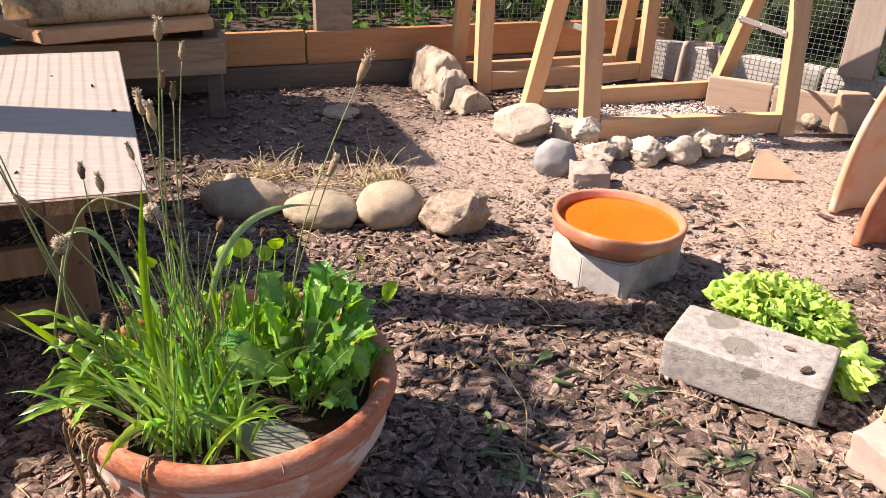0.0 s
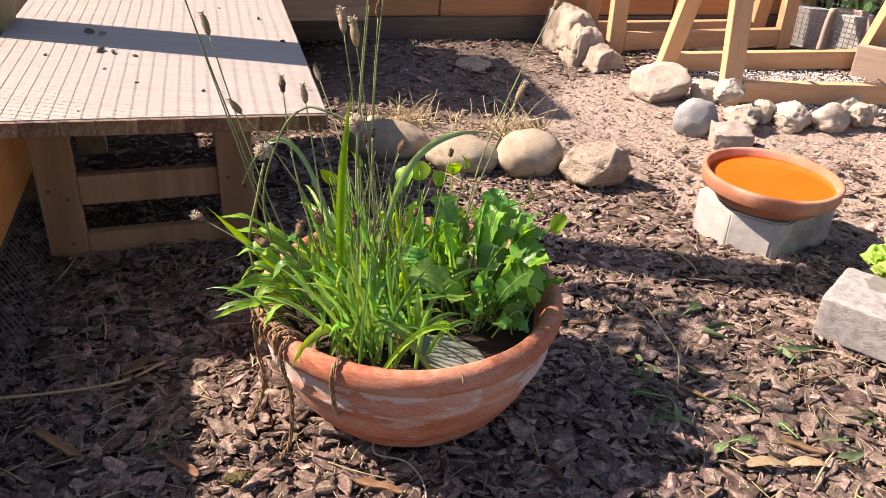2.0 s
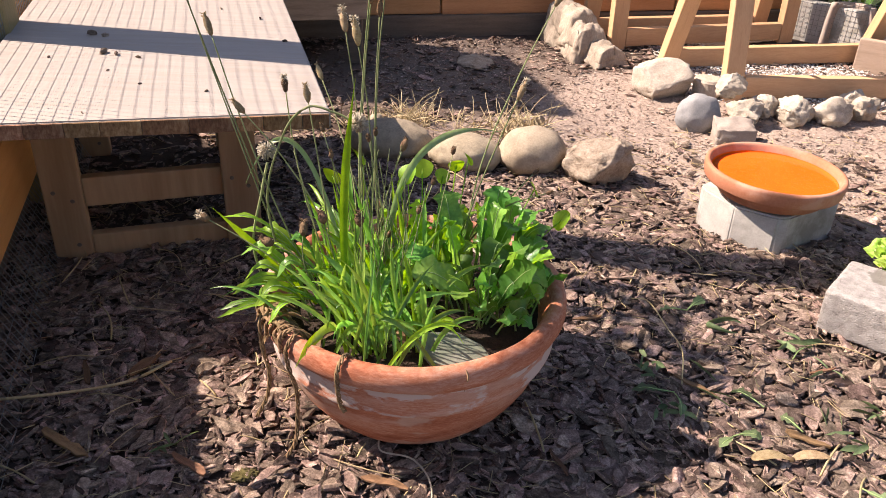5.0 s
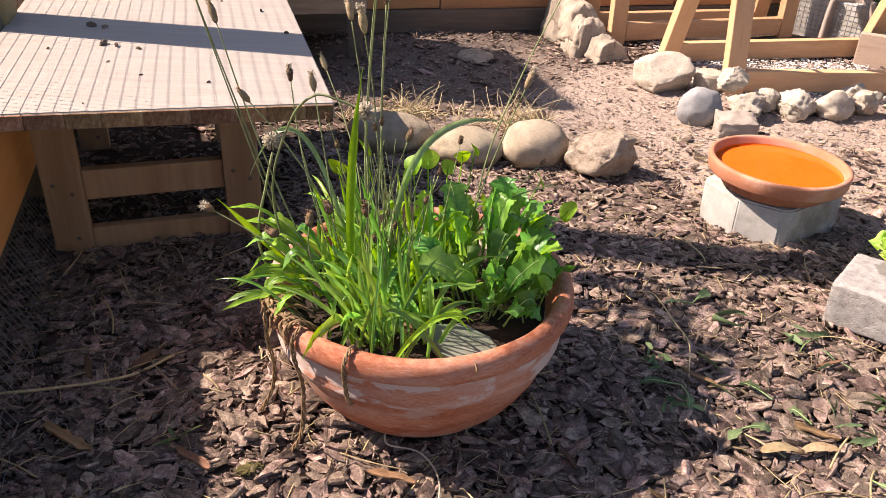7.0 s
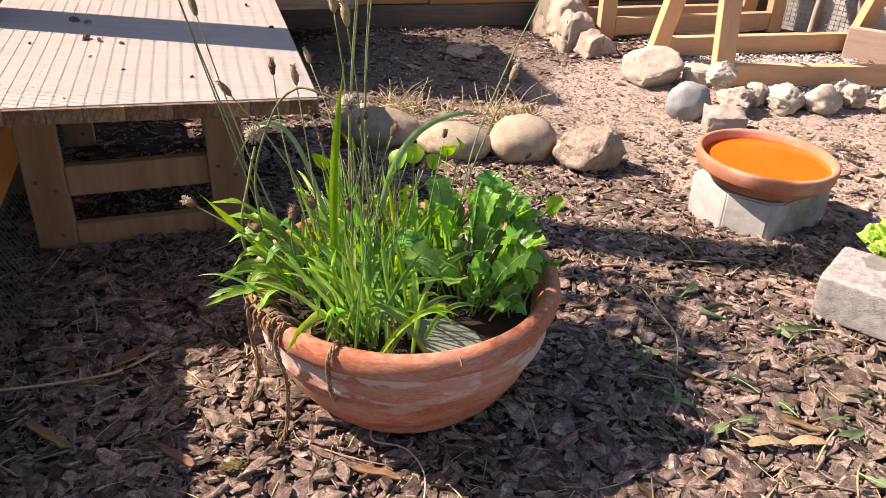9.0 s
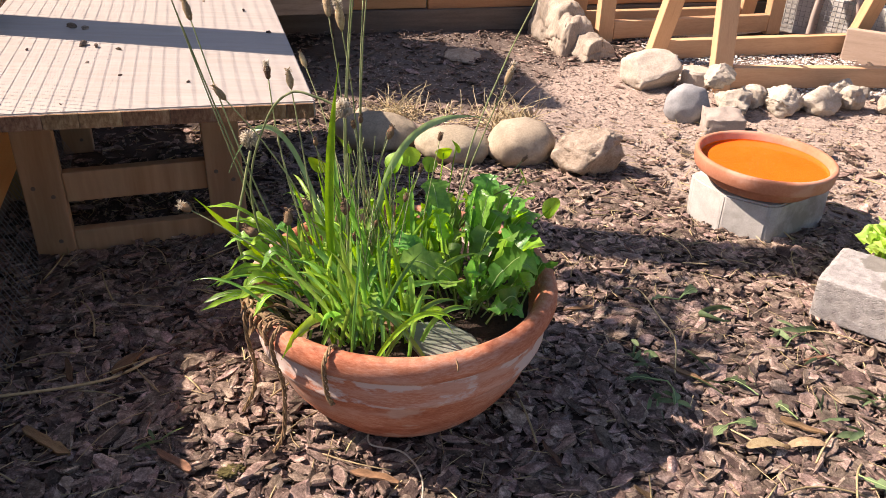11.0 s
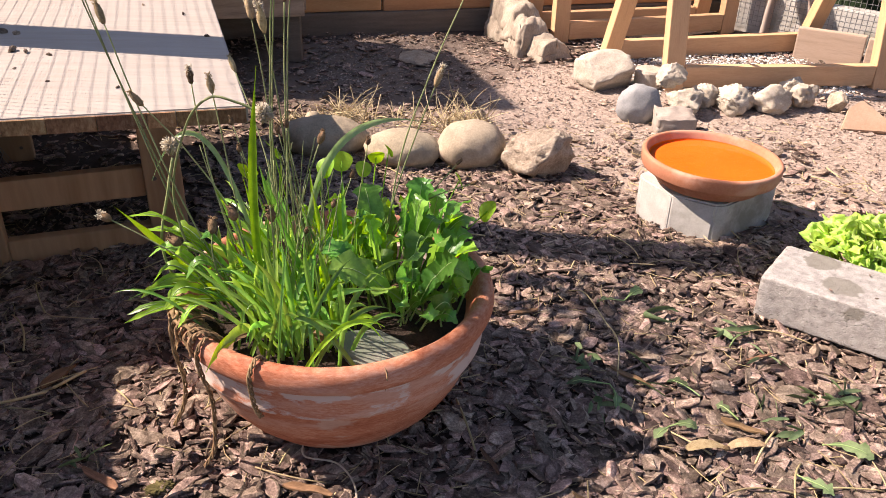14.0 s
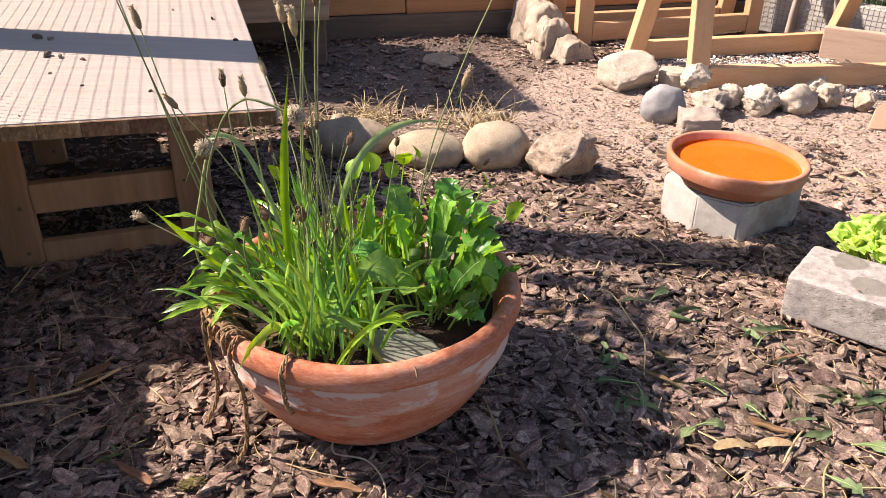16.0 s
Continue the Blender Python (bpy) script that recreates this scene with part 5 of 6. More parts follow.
put_stone(0.79, 1.862, (0.075, 0.068, 0.05), 0, 34, M_limerock, "rough pale limestone rubble", 0.26, 9)
put_stone(0.843, 1.842, (0.106, 0.088, 0.056), 12, 37, M_limerock, "rough pale limestone rubble", 0.28, 9)
put_stone(0.93, 1.84, (0.11, 0.082, 0.056), -16, 40, M_limerock, "rounded pale limestone rubble", 0.20, 8)
put_stone(1.003, 1.868, (0.074, 0.066, 0.048), 30, 43, M_limerock, "small pale limestone rubble stone", 0.26, 8)
put_stone(1.02, 1.94, (0.065, 0.05, 0.04), 0, 46, M_limerock, "small pale limestone rubble stone", 0.26, 8)
put_stone(1.083, 1.85, (0.05, 0.045, 0.04), 60, 49, M_rock, "small upright pale stone", 0.12, 3)
put_stone(1.372, 2.085, (0.06, 0.05, 0.04), 60, 52, M_rock, "small pale stone at the edging board", 0.12, 3)
put_stone(0.29, 1.78, (0.03, 0.025, 0.025), 60, 58, M_rock, "small pale stone in the sand", 0.12, 3)
put_stone(-0.052, 1.735, (0.042, 0.034, 0.034), 60, 61, M_stone, "small brown stone behind the cobbles", 0.08, 0)
thing("shard", prism([(-0.062, 0), (0.062, 0.0), (0.03, 0.03), (-0.018, 0.07), (-0.045, 0.05)], 0, 0.014, 0.002), M_sandstone, "broken pinkish terracotta shard in the sand", "shard", at_ground(1.106, 1.737, -10, 0) @ pose(0, 0, -0.004, 48, 0, 0))
bm = lathe([(0.032, 0), (0.034, 0.004), (0.0335, 0.036), (0.03, 0.041), (0, 0.042)], 24, 0.06, 3)
thing("stone", bm, M_palerock, "small pale cut stone between two larger ones", "stone", at_ground(0.697, 1.985, 0, 0), "stones on the sand")
# the old concrete edge with pale drips
for i, (x, y, sx, sy, sz, rz) in enumerate(((0.432, 2.43, 0.085, 0.2, 0.135, 14), (0.455, 2.33, 0.085, 0.13, 0.105, 10), (0.5, 2.265, 0.085, 0.11, 0.066, 22))):
    bm = rough_box((sx, sy, sz), 80 + i, 0.2, 9)
    for v in bm.verts:
        t_ = max(0.0, v.co.z) / sz
        v.co.x *= 1.12 - 0.35 * t_ * t_
        v.co.y *= 1.05 - 0.22 * t_ * t_
        flute = 0.006 * noise.noise(Vector((v.co.x * 70, v.co.y * 70, v.co.z * 5 + i)))
        v.co.x += flute * (1 if v.co.x > 0 else -1)
        v.co.z -= 0.02 * t_ * (v.co.x / sx) ** 2 * 4
    thing("broken_concrete", bm, M_limecrete, "broken tan concrete edging with lime drips", "concrete", at_ground(x, y, rz, 0), "broken concrete edging", smooth=True)


# ---- terracotta shelters ----
def half_pot(m, r0, r1, ln, label, mat_=None):
    """Half of a flower pot split lengthwise, its wide mouth at -x."""
    bm = bmesh.new()
    n_, grid = 28, []
    stations = [(0, r0 + 0.001, r0 - 0.013), (0.003, r0 + 0.002, r0 - 0.014), (0.028, r0 + 0.001, r0 - 0.014)]
    for k in range(1, 9):
        r = r0 - (r0 - r1) * (k / 8) ** 2
        stations.append((0.028 + (ln - 0.028) * k / 8, r, r - 0.014))
    for x, ro, ri in stations:
        grid.append([[bm.verts.new((x, math.cos(a) * r, math.sin(a) * r)) for a in [math.pi * k / n_ for k in range(n_ + 1)]] for r in (ro, ri)])
    for s in range(len(stations) - 1):
        for side in (0, 1):
            for k in range(n_):
                q = [grid[s][side][k], grid[s][side][k + 1], grid[s + 1][side][k + 1], grid[s + 1][side][k]]
                bm.faces.new(q if side == 0 else q[::-1])
        for k in (0, n_):
            bm.faces.new((grid[s][0][k], grid[s + 1][0][k], grid[s + 1][1][k], grid[s][1][k]))
    for s in (0, len(stations) - 1):
        for k in range(n_):
            bm.faces.new((grid[s][0][k], grid[s][0][k + 1], grid[s][1][k + 1], grid[s][1][k]))
    bmesh.ops.recalc_face_normals(bm, faces=bm.faces)
    return thing("half_flower_pot", bm, mat_ or M_terralime, label, "pot shelter", m, "pot shelters", smooth=True)


half_pot(pose(1.222, 1.466, 0, 0, -90, -143), 0.138, 0.062, 0.36, "half of a terracotta flower pot standing as a shelter")
half_pot(pose(1.163, 1.366, -0.004, 0, -90, -140), 0.088, 0.03, 0.22, "half of a small terracotta flower pot standing in front", M_terra_clean)
half_pot(pose(1.225, 2.485, -0.005, 0, -90, -132), 0.068, 0.06, 0.13, "half of a pale terracotta pot standing by the kerb", M_paletile)
thing("concrete_slab", rough_box((0.14, 0.12, 0.06), 5, 0.02), M_paletile, "small pinkish concrete slab on the mulch", "slab", pose(0.846, 0.84, 0.0, 0, 0, 24), smooth=True)
thing("wood_offcut", box_bm((0.07, 0.05, 0.05), None, 0.003), M_spruce, "planed wooden offcut on the slab", "wood", pose(0.838, 0.875, 0.081, 0, 0, 35))


# ---- dry grass ----
def tuft(x, y, n_, r, h, seed):
    rn = random.Random(seed)
    bm = bmesh.new()
    for i in range(n_):
        a, q = rn.uniform(0, 6.283), r * math.sqrt(rn.random())
        p = Vector((math.cos(a) * q, math.sin(a) * q * 0.8, 0.0))
        b = rn.uniform(0, 6.283)
        ln = rn.uniform(0.3, 1.0) * h
        if i % 9 == 0:
            ln *= 1.9
        flat = rn.uniform(0.5, 1.3) if i % 9 else rn.uniform(0.1, 0.5)
        d = Vector((math.cos(b) * flat, math.sin(b) * flat, rn.uniform(0.15, 0.9)))
        e = p + d * ln
        e.z = max(e.z, 0.003)
        m_ = (p + e) / 2 + Vector((rn.uniform(-1, 1), rn.uniform(-1, 1), rn.uniform(0.2, 1))) * ln * 0.25
        tube(bm, bend(p, m_, e, 5), [0.0011, 0.001, 0.0009, 0.0008, 0.0007, 0.0005], 3)
    thing("dry_grass", bm, M_drygrass, "dry straw-coloured grass tuft", "grass", at_ground(x, y, 0, 0.002), "dry grass tufts", "stuff")


tuft(0.015, 1.8, 130, 0.06, 0.07, 3)
tuft(0.245, 1.75, 150, 0.06, 0.075, 4)
tuft(-0.09, 1.76, 60, 0.04, 0.05, 5)
tuft(0.14, 1.79, 50, 0.06, 0.05, 6)


# ---- wilted greens, twigs and chips that can be told apart ----
def scrap(x, y, size, seed, label="wilted green leaf scrap on the mulch"):
    rn = random.Random(seed)
    t = root("leaf_scrap", at_ground(x, y, rn.uniform(0, 360), 0.012), label, "leaf", "leaf scraps")
    if seed % 2:
        for k in range(rn.choice((5, 7, 9))):
            a, ln = rn.uniform(0, 6.28), size * rn.uniform(0.35, 0.9)
            p = Vector((rn.uniform(-0.5, 0.5) * size, rn.uniform(-0.5, 0.5) * size, rn.uniform(0, 0.004)))
            blade(t, p, p + Vector((math.cos(a) * ln / 2, math.sin(a) * ln / 2, 0.004)), p + Vector((math.cos(a) * ln, math.sin(a) * ln, 0.001)), rn.uniform(0.0015, 0.004), seed * 9 + k, M_scrap, "shred", 0.2, 6)
        return
    for k in range(rn.choice((1, 1, 2))):
        a = rn.uniform(0, 6.28)
        dandelion_leaf(t, (0, 0, 0), (math.cos(a) * size, math.sin(a) * size, 0.002), 0.004, size * 0.2, seed * 9 + k, M_scrap, "leaf", 4)


for i, (x, y, s) in enumerate(((0.372, 0.905, 0.05), (0.44, 0.9, 0.055), (0.47, 0.88, 0.04), (0.35, 0.95, 0.035), (0.43, 1.08, 0.04), (0.55, 0.84, 0.05), (0.575, 0.8, 0.05), (0.6, 0.88, 0.035), (0.54, 0.98, 0.04),
                               (0.565, 1.0, 0.04), (0.53, 0.76, 0.04), (0.63, 0.86, 0.045), (0.66, 0.83, 0.04), (-0.19, 0.785, 0.04), (0.5, 0.84, 0.03), (0.58, 0.95, 0.035), (0.42, 0.83, 0.03), (0.36, 0.87, 0.03))):
    scrap(x, y, s, 40 + i)
rn = random.Random(5)
for i in range(150):
    x, y = rn.uniform(-0.45, 1.0), rn.uniform(0.62, 1.5)
    a, ln = rn.uniform(0, 6.283), rn.uniform(0.03, 0.09)
    bm = bmesh.new()
    e = Vector((math.cos(a) * ln, math.sin(a) * ln, rn.uniform(-0.004, 0.006)))
    tube(bm, bend((0, 0, 0), e / 2 + Vector((rn.uniform(-1, 1), rn.uniform(-1, 1), 0.5)) * ln * 0.2, e, 6), rn.uniform(0.0006, 0.0013), 4)
    thing("dry_stalk", bm, M_straw, "thin dry straw stalk on the mulch", "stalk", at_ground(x, y, 0, 0.011), "dry stalks", smooth=True)
bm = bmesh.new()
tube(bm, spline([(0, 0, 0), (0.01, 0.05, 0.014), (0.005, 0.1, 0.01), (-0.012, 0.15, 0.02), (-0.03, 0.17, 0.012)], 8), 0.0009, 5)
thing("dry_stalk", bm, M_straw, "long bent straw stalk on the mulch", "stalk", at_ground(0.385, 0.92, 0, 0.012), "dry stalks", smooth=True)
bm = bmesh.new()
tube(bm, spline([(0.04, 0.06, 0.006), (0.0, 0.055, 0.012), (-0.005, 0.03, 0.01), (0.03, 0.02, 0.008), (0.05, -0.02, 0.008), (0.045, -0.08, 0.004)], 8), 0.001, 5)
thing("string", bm, M_fluff, "loose end of white string on the mulch", "string", at_ground(0.04, 0.755, 0, 0.01), smooth=True)
bm = bmesh.new()
tube(bm, spline([(-0.42, -0.03, 0.02), (-0.25, -0.035, 0.014), (-0.12, -0.028, 0.016), (0.0, 0.01, 0.012), (0.05, 0.05, 0.016)], 8), 0.0018, 5)
thing("twig", bm, M_straw, "long thin dry twig by the wire fence", "twig", at_ground(-0.27, 0.86, 0, 0.01), smooth=True)


def sliver(x0, y0, x1, y1, w, seed):
    """A split piece of wood lying from one place to the other."""
    ln = math.hypot(x1 - x0, y1 - y0)
    w = w * 0.75
    bm = box_bm((ln, w, w * 0.35), None, 0.0006)
    bmesh.ops.subdivide_edges(bm, edges=[e for e in bm.edges if e.calc_length() > ln * 0.4], cuts=6, use_grid_fill=True)
    for v in bm.verts:
        t = v.co.x / ln
        v.co.y *= 1 - 0.7 * abs(t * 2) ** 3
        v.co += Vector((0, 1, 0.6)) * w * 0.35 * noise.noise(Vector((v.co.x * 60, seed, v.co.y * 90)))
    m = beam_m((x0, y0, ground_z(x0, y0) + 0.0135), (x1, y1, ground_z(x1, y1) + 0.0135))
    thing("wood_sliver", bm, M_sliver, "split orange-brown wood sliver on the mulch", "wood", m, "wood slivers")


for i, q in enumerate(((0.379, 0.936, 0.421, 0.898, 0.009), (0.018, 0.753, 0.067, 0.741, 0.011), (-0.33, 0.922, -0.309, 0.881, 0.011), (-0.181, 0.774, -0.139, 0.75, 0.011), (-0.328, 0.806, -0.266, 0.768, 0.016), (0.214, 0.8, 0.23, 0.764, 0.007),
                       (0.48, 0.84, 0.52, 0.815, 0.012), (-0.27, 0.9, -0.245, 0.94, 0.014), (0.3, 0.74, 0.325, 0.7, 0.01), (0.55, 0.95, 0.585, 0.96, 0.008), (0.27, 1.05, 0.31, 1.06, 0.008), (-0.05, 0.7, -0.02, 0.68, 0.01))):
    sliver(*q, i)
wing = root("winged_seed", at_ground(0.469, 0.792, 5, 0.014), "pale yellow winged maple seed on the mulch", "seed")
for sgn in (-1, 1):
    bm = bmesh.new()
    ribbon(bm, bend((0, 0, 0.002), (sgn * 0.02, 0.009, 0.008), (sgn * 0.043, 0.001, 0.003), 12), lambda t, q: 0.0085 * math.sqrt(max(0.0, math.sin(math.pi * (0.06 + 0.92 * t)))) * (0.55 + 0.5 * t), (0, 1, 0), 0.15, 0.05, 3 + sgn)
    part("wing", bm, M_seed, wing, smooth=True)
part("nut", stone_bm((0.008, 0.006, 0.005), 5, 0.1, 0, 2), M_deadleaf, wing)
curl = root("leaf_scrap", at_ground(0.47, 1.042, 0, 0.012), "curled dull green leaf on the mulch", "leaf", "leaf scraps")
bm = bmesh.new()
ribbon(bm, [(0.024 * math.cos(a), 0.016 * math.sin(a), 0.003 + 0.003 * math.sin(2 * a)) for a in [0.3 + 0.42 * k for k in range(13)]], lambda t, s: 0.005 * math.sin(math.pi * (0.08 + 0.88 * t)), (0, 0, 1), 0.6)
for f in bm.faces:
    f.smooth = True
part("leaf", bm, M_scrap, curl)
M_moss = material("moss", [(0.06, 0.05, 0.015), (0.15, 0.125, 0.045)], 120, 600, 0.95, 1.0, 0.004)
thing("moss_clump", stone_bm((0.026, 0.016, 0.0035), 41, 0.4, 0, 4, 5), M_moss, "small olive moss clump in the mulch", "moss", at_ground(-0.1, 0.752, 20, 0.01), smooth=True)


def fibres(n_, seed):
    """Fine dry stalks and needles strewn over the mulch."""
    rn = random.Random(seed)
    bm = bmesh.new()
    for _ in range(n_):
        x, y = rn.uniform(-0.5, 1.0), rn.uniform(0.6, 1.75)
        a, ln = rn.uniform(0, 6.283), rn.uniform(0.008, 0.04)
        z = ground_z(x, y) + rn.uniform(0.006, 0.013)
        e = Vector((math.cos(a) * ln, math.sin(a) * ln, rn.uniform(-0.004, 0.004)))
        p = Vector((x, y, z))
        tube(bm, [p, p + e * 0.5 + Vector((rn.uniform(-1, 1), rn.uniform(-1, 1), 0)) * ln * 0.08, p + e], rn.uniform(0.0003, 0.0007), 3)
    ob = part("plant_fibres", bm, M_straw, ground, "fine dry stalks and needles on the mulch")
    tagged(ob, kind="stuff")


fibres(2000, 8)


# ---- bark chips ----
def chip_shape(rn, size):
    """Points and faces of one lumpy flake of bark, z up."""
    n_ = rn.choice((7, 8, 9, 10, 11))
    lx, ly, h = size * rn.uniform(0.85, 1.35), size * rn.choice((0.2, 0.35, 0.5, 0.65, 0.85)) * rn.uniform(0.8, 1.1), size * rn.uniform(0.06, 0.16) + 0.0006
    ring = []
    for k in range(n_):
        a = 2 * math.pi * (k + rn.uniform(-0.3, 0.3)) / n_
        r = rn.uniform(0.62, 1.16)
        ring.append((math.cos(a) * lx * r / 2, math.sin(a) * ly * r / 2))
    warp, cup = rn.uniform(-0.25, 0.25) / size, rn.uniform(-0.5, 0.35) / size
    z = lambda x, y, q: warp * x * y * 2 + cup * y * y + rn.uniform(-q, q) * h
    lower = [(x * 0.9, y * 0.9, z(x, y, 0.15) - h / 2) for x, y in ring]
    upper = [(x, y, z(x, y, 0.25) + h * 0.2) for x, y in ring]
    inner = [(x * 0.78 + rn.uniform(-0.05, 0.05) * lx, y * 0.78 + rn.uniform(-0.05, 0.05) * ly, z(x * 0.78, y * 0.78, 0.2) + h * 0.5) for x, y in ring]
    mid = [(lx * rn.uniform(-0.12, 0.12), ly * rn.uniform(-0.12, 0.12), h * rn.uniform(0.35, 0.7))]
    f = []
    for o in (0, n_):
        f += [(o + k, o + (k + 1) % n_, o + n_ + (k + 1) % n_, o + n_ + k) for k in range(n_)]
    f += [(2 * n_ + k, 2 * n_ + (k + 1) % n_, 3 * n_) for k in range(n_)]
    f.append(tuple(reversed(range(n_))))
    return lower + upper + inner + mid, f


def soften(me):
    """Rounded faces with crisp broken edges."""
    me.polygons.foreach_set("use_smooth", [True] * len(me.polygons))
    me.set_sharp_from_angle(angle=radians(27))


OCC = [(POT.x, POT.y, 0.085), (0.62, 1.35, 0.085)]


def chips(name, rn, n_, xr, yr, sizes, density, mat_, label, lift=0.004):
    vs, fs = [], []
    count = 0
    for _ in range(n_ * 6):
        if count >= n_:
            break
        x, y = rn.uniform(*xr), rn.uniform(*yr)
        if rn.random() > density(x, y) or any((x - a) ** 2 + (y - b) ** 2 < r * r for a, b, r in OCC):
            continue
        size = rn.choice(sizes) * rn.uniform(0.7, 1.3)
        p, f = chip_shape(rn, size)
        tilt = min(0.9, abs(rn.gauss(0, 0.3))) if size > 0.008 else rn.uniform(0, 1)
        m = Matrix.Translation((x, y, ground_z(x, y) + lift * rn.uniform(0.2, 2.2))) @ Euler((rn.choice((-1, 1)) * tilt, rn.gauss(0, 0.15), rn.uniform(0, 6.283))).to_matrix().to_4x4()
        o = len(vs)
        vs += [tuple(m @ Vector(q)) for q in p]
        fs += [tuple(o + k for k in q) for q in f]
        count += 1
    me = bpy.data.meshes.new(name)
    me.from_pydata(vs, [], fs)
    me.materials.append(mat_)
    soften(me)
    ob = new(name, me)
    ob.parent = ground
    return tagged(ob, label, kind="stuff")


rn = random.Random(77)
mulch = lambda x, y: 1.0 - 0.92 * sandy(x, y)
chips("bark_mulch", rn, 18500, (-0.6, 1.05), (0.5, 1.25), (0.008, 0.011, 0.014, 0.018, 0.022, 0.027, 0.033), mulch, M_bark, "loose flakes of dark red-brown bark")
chips("bark_mulch", rn, 5500, (-0.2, 0.95), (1.22, 1.7), (0.01, 0.014, 0.018, 0.024, 0.03), lambda x, y: 1.0 - 0.9 * sandy(x, y), M_bark, "loose flakes of dark red-brown bark")
chips("bark_mulch", rn, 5500, (-0.75, 1.3), (1.25, 2.5), (0.01, 0.014, 0.018, 0.024), lambda x, y: 1.0 - 0.93 * sandy(x, y), M_bark, "loose flakes of dark red-brown bark")
chips("bark_crumbs", rn, 21000, (-0.6, 1.05), (0.5, 1.4), (0.004, 0.006, 0.008), mulch, M_bark, "small crumbs of bark", 0.002)
chips("bark_crumbs", rn, 900, (-0.1, 1.5), (1.2, 2.4), (0.003, 0.005, 0.008, 0.012), lambda x, y: 0.3 + 0.7 * sandy(x, y), M_bark, "small crumbs of bark on the sand", 0.002)
chips("sand_grit", rn, 22000, (-0.1, 1.5), (1.2, 2.5), (0.002, 0.003, 0.004, 0.0055, 0.007), lambda x, y: 0.05 + 0.95 * sandy(x, y), M_pebble, "coarse tan grit and crumbs", 0.0015)
chips("white_grit", rn, 7000, (0.66, 1.2), (1.93, 2.5), (0.004, 0.006, 0.008), lambda x, y: 1.0, M_whitegrit, "pale crushed shell grit under the trestles", 0.003)

# ---- the garden outside ----
def leaf_cloud(name, n_, where, size, mat_, label, seed):
    rn = random.Random(seed)
    vs, fs = [], []
    for _ in range(n_):
        p = where(rn)
        s = size * rn.uniform(0.6, 1.4)
        m = Matrix.Translation(p) @ Euler((rn.uniform(-1.2, 1.2), rn.uniform(-1.2, 1.2), rn.uniform(0, 6.28))).to_matrix().to_4x4()
        o = len(vs)
        for q in ((0, 0, 0), (0.3, 0.24, 0.05), (0.65, 0.2, 0.02), (1, 0, -0.08), (0.65, -0.2, 0.02), (0.3, -0.24, 0.05), (0.5, 0, -0.03)):
            vs.append(tuple(m @ (Vector(q) * s)))
        fs += [(o, o + 6, o + 1), (o + 1, o + 6, o + 2), (o + 2, o + 6, o + 3), (o + 3, o + 6, o + 4), (o + 4, o + 6, o + 5), (o + 5, o + 6, o)]
    me = bpy.data.meshes.new(name)
    me.from_pydata(vs, [], fs)
    me.materials.append(mat_)
    return tagged(new(name, me), label, "shrub", kind="stuff")


def behind_back(rn):
    s, d = rn.uniform(-1.4, 2.2), rn.uniform(0.25, 1.1)
    return BACK0 + BD * s - BN * d + Vector((0, 0, rn.uniform(0.0, 0.9) * (0.45 + 0.55 * d)))


def behind_right(rn):
    s, d = rn.uniform(-0.6, 1.8), rn.uniform(0.06, 0.3)
    return CORNER + RD * s + RN * d + Vector((0, 0, rn.uniform(0.0, 0.9)))


# where the added leaves hang, set by the mulch patch they shade
def beside_fence(rn):
    a, q = rn.uniform(0, 6.283), math.sqrt(rn.random())
    return Vector((-0.6 + rn.gauss(0, 0.05), 1.19 + math.cos(a) * q * 0.13, 0.99 + math.sin(a) * q * 0.085))


# an unseen shrub, put in to dapple the mulch right of the bowl
leaf_cloud("shrub_left", 150, beside_fence, 0.034, M_hedge, "sparse shrub tips added out of view for dappled shade", 8)
for k in range(3):
    bm = bmesh.new()
    tube(bm, spline([(-0.68, 0.5 + 0.03 * k, 0.0), (-0.69, 0.54 + 0.025 * k, 0.5), (-0.66, 0.72 + 0.02 * k, 0.9), (-0.62, 1.0, 0.95 + 0.02 * k), (-0.6, 1.18 + 0.04 * k, 0.97 + 0.025 * k)], 6), 0.0025, 5)
    thing("shrub_stem", bm, M_postwood, "thin brown stem of the added shade shrub outside the side fence", "stem", None, "shrub stems", smooth=True)
leaf_cloud("shrub_back", 4200, behind_back, 0.055, M_hedge, "sunlit green shrubs behind the back fence", 3)
leaf_cloud("shrub_right", 620, behind_right, 0.05, M_hedge, "dense green ivy behind the side fence", 4)


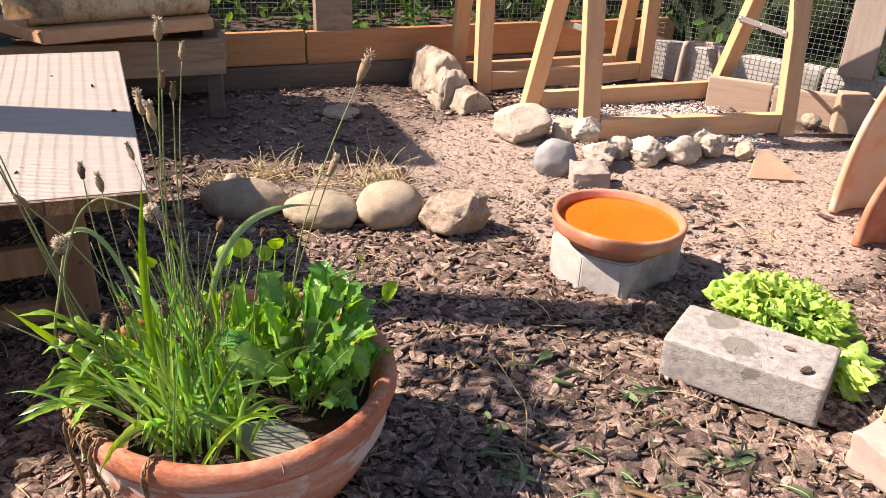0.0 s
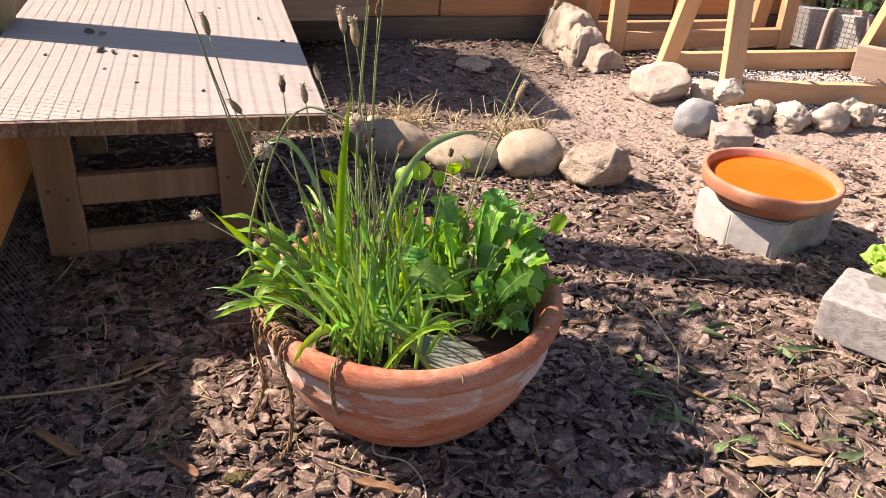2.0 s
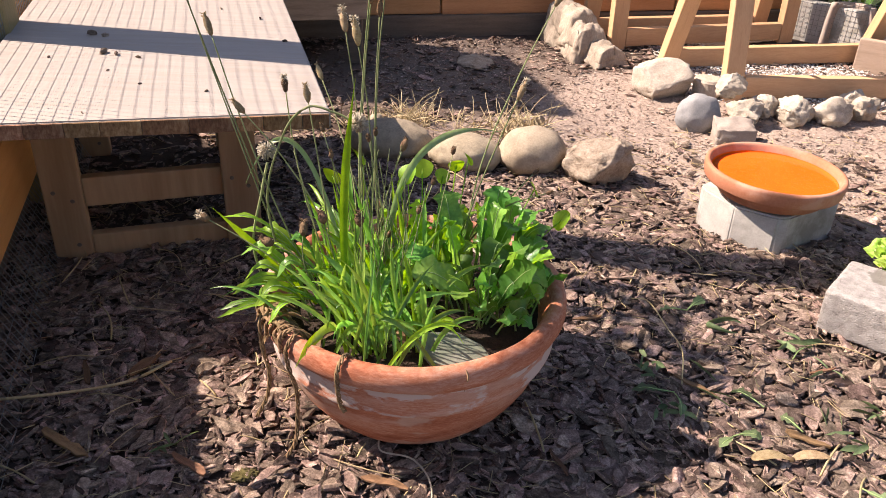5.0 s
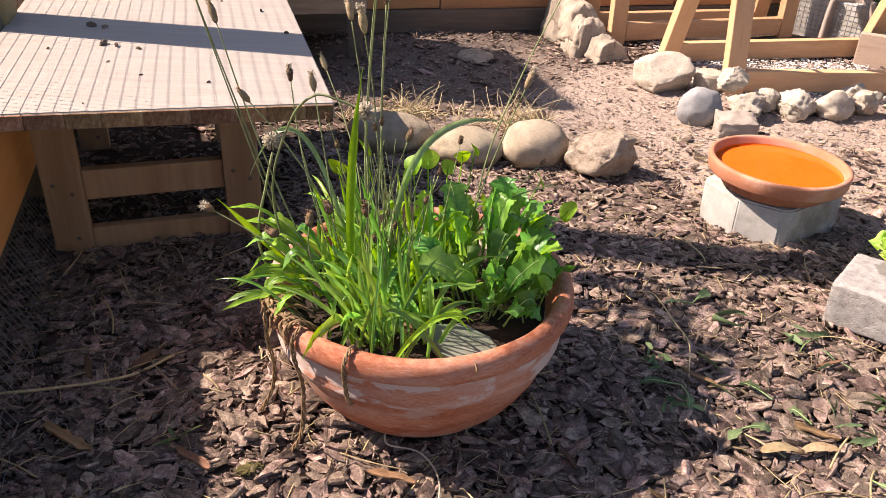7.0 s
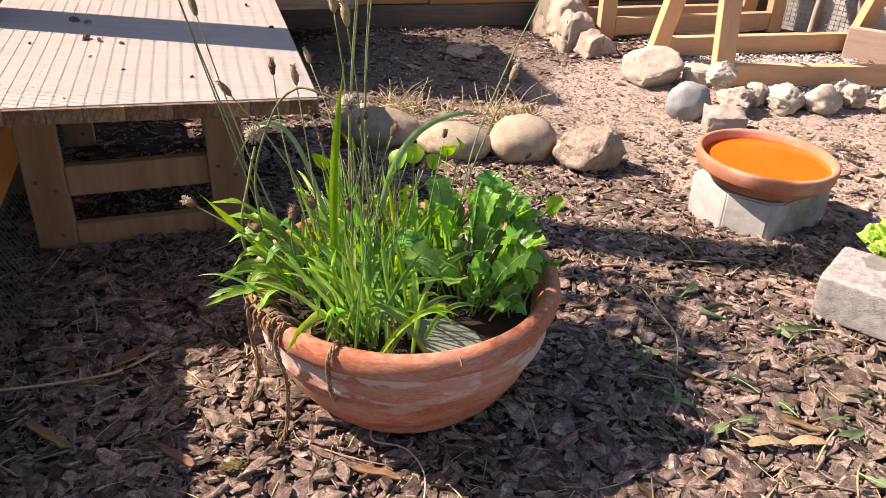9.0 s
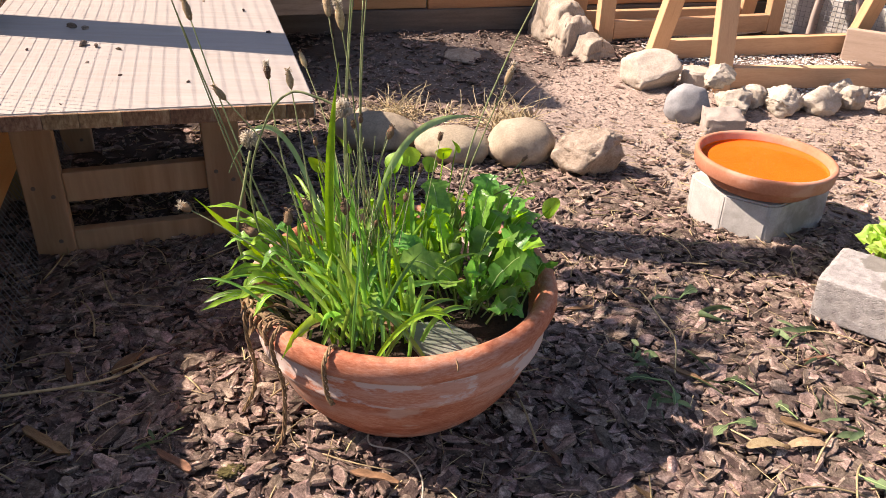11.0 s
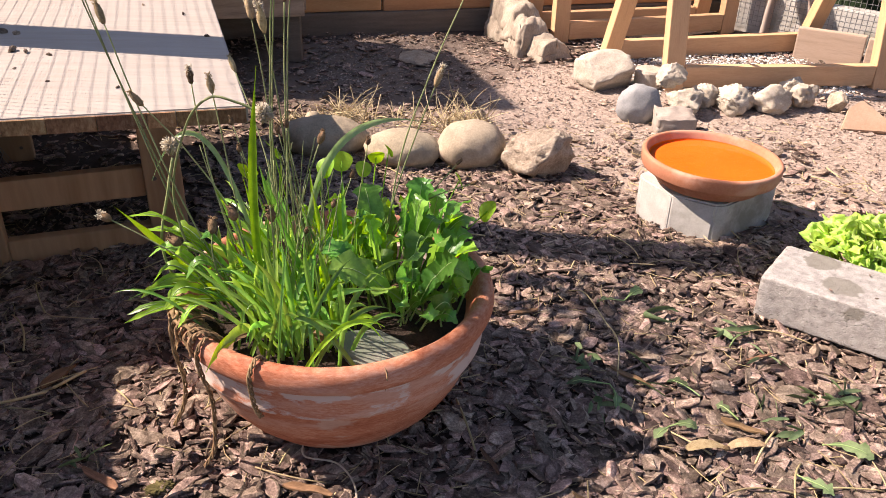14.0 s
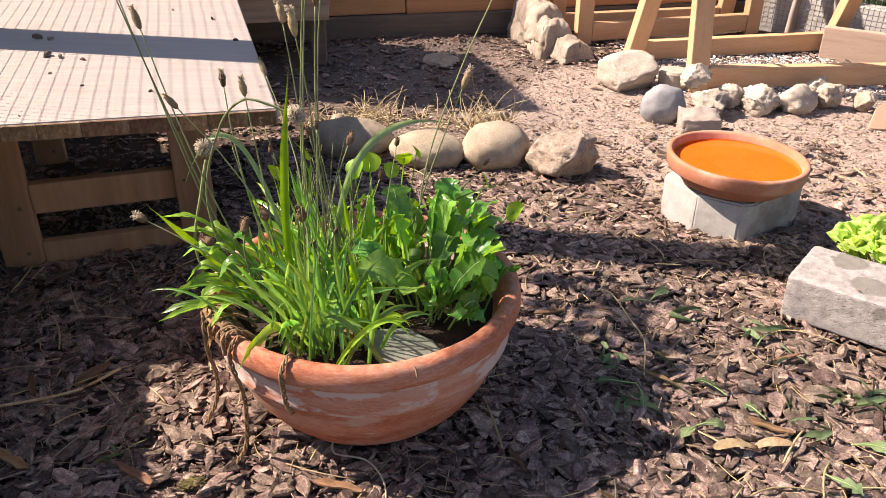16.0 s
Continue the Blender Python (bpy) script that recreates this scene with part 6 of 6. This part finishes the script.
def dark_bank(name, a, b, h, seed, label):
    """A lumpy mass of growth behind the leaves, its shade put into the colour."""
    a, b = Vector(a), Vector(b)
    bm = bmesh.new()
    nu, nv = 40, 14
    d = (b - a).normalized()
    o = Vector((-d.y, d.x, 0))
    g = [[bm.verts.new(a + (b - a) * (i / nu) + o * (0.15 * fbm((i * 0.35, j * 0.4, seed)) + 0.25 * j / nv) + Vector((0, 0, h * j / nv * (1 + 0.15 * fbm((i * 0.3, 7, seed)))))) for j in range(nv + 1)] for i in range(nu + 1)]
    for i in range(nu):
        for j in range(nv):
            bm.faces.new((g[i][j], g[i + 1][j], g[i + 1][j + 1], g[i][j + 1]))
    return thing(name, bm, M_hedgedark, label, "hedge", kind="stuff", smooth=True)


dark_bank("hedge_back", BACK0 - BD * 1.6 - BN * 1.2, BACK0 + BD * 2.6 - BN * 1.2, 1.2, 3, "hedge beyond the pen, its inner shade put in the colour")
dark_bank("hedge_right", CORNER - RD * 1.2 + RN * 0.4, CORNER + RD * 2.2 + RN * 0.4, 1.2, 5, "hedge beside the pen, its inner shade put in the colour")
bm = prism([(-0.25, -0.01), (0.25, -0.01), (0.25, 0.01), (-0.25, 0.01)], 0, 0.5, 0.003)
bmesh.ops.subdivide_edges(bm, edges=bm.edges, cuts=6, use_grid_fill=True)
for v in bm.verts:
    v.co.y += 0.012 * math.sin(v.co.x * 70)
thing("ribbed_sheet", bm, M_tarp, "dull green ribbed plastic sheet outside the fence", "sheet", pose(-1.0, 2.55, 0, 0, 0, 20), smooth=True)

# ---- single bark chips on the near ground ----
kinds = []
rn = random.Random(9)
for k in range(14):
    p, f = chip_shape(rn, 0.03)
    me = bpy.data.meshes.new("bark_chip")
    me.from_pydata(p, [], f)
    me.materials.append(M_bark)
    soften(me)
    kinds.append(me)
count = 0
while count < 290:
    x, y = rn.uniform(-0.32, 0.56), rn.uniform(0.62, 0.95)
    if any((x - a) ** 2 + (y - b) ** 2 < (r + 0.012) ** 2 for a, b, r in OCC):
        continue
    ob = new("bark_chip", kinds[count % 14])
    ob.parent = ground
    ob.matrix_local = pose(x, y, ground_z(x, y) + rn.uniform(0.007, 0.012), rn.gauss(0, 16), rn.gauss(0, 16), rn.uniform(0, 360)) @ Matrix.Scale(rn.uniform(0.4, 1.15), 4)
    count += 1
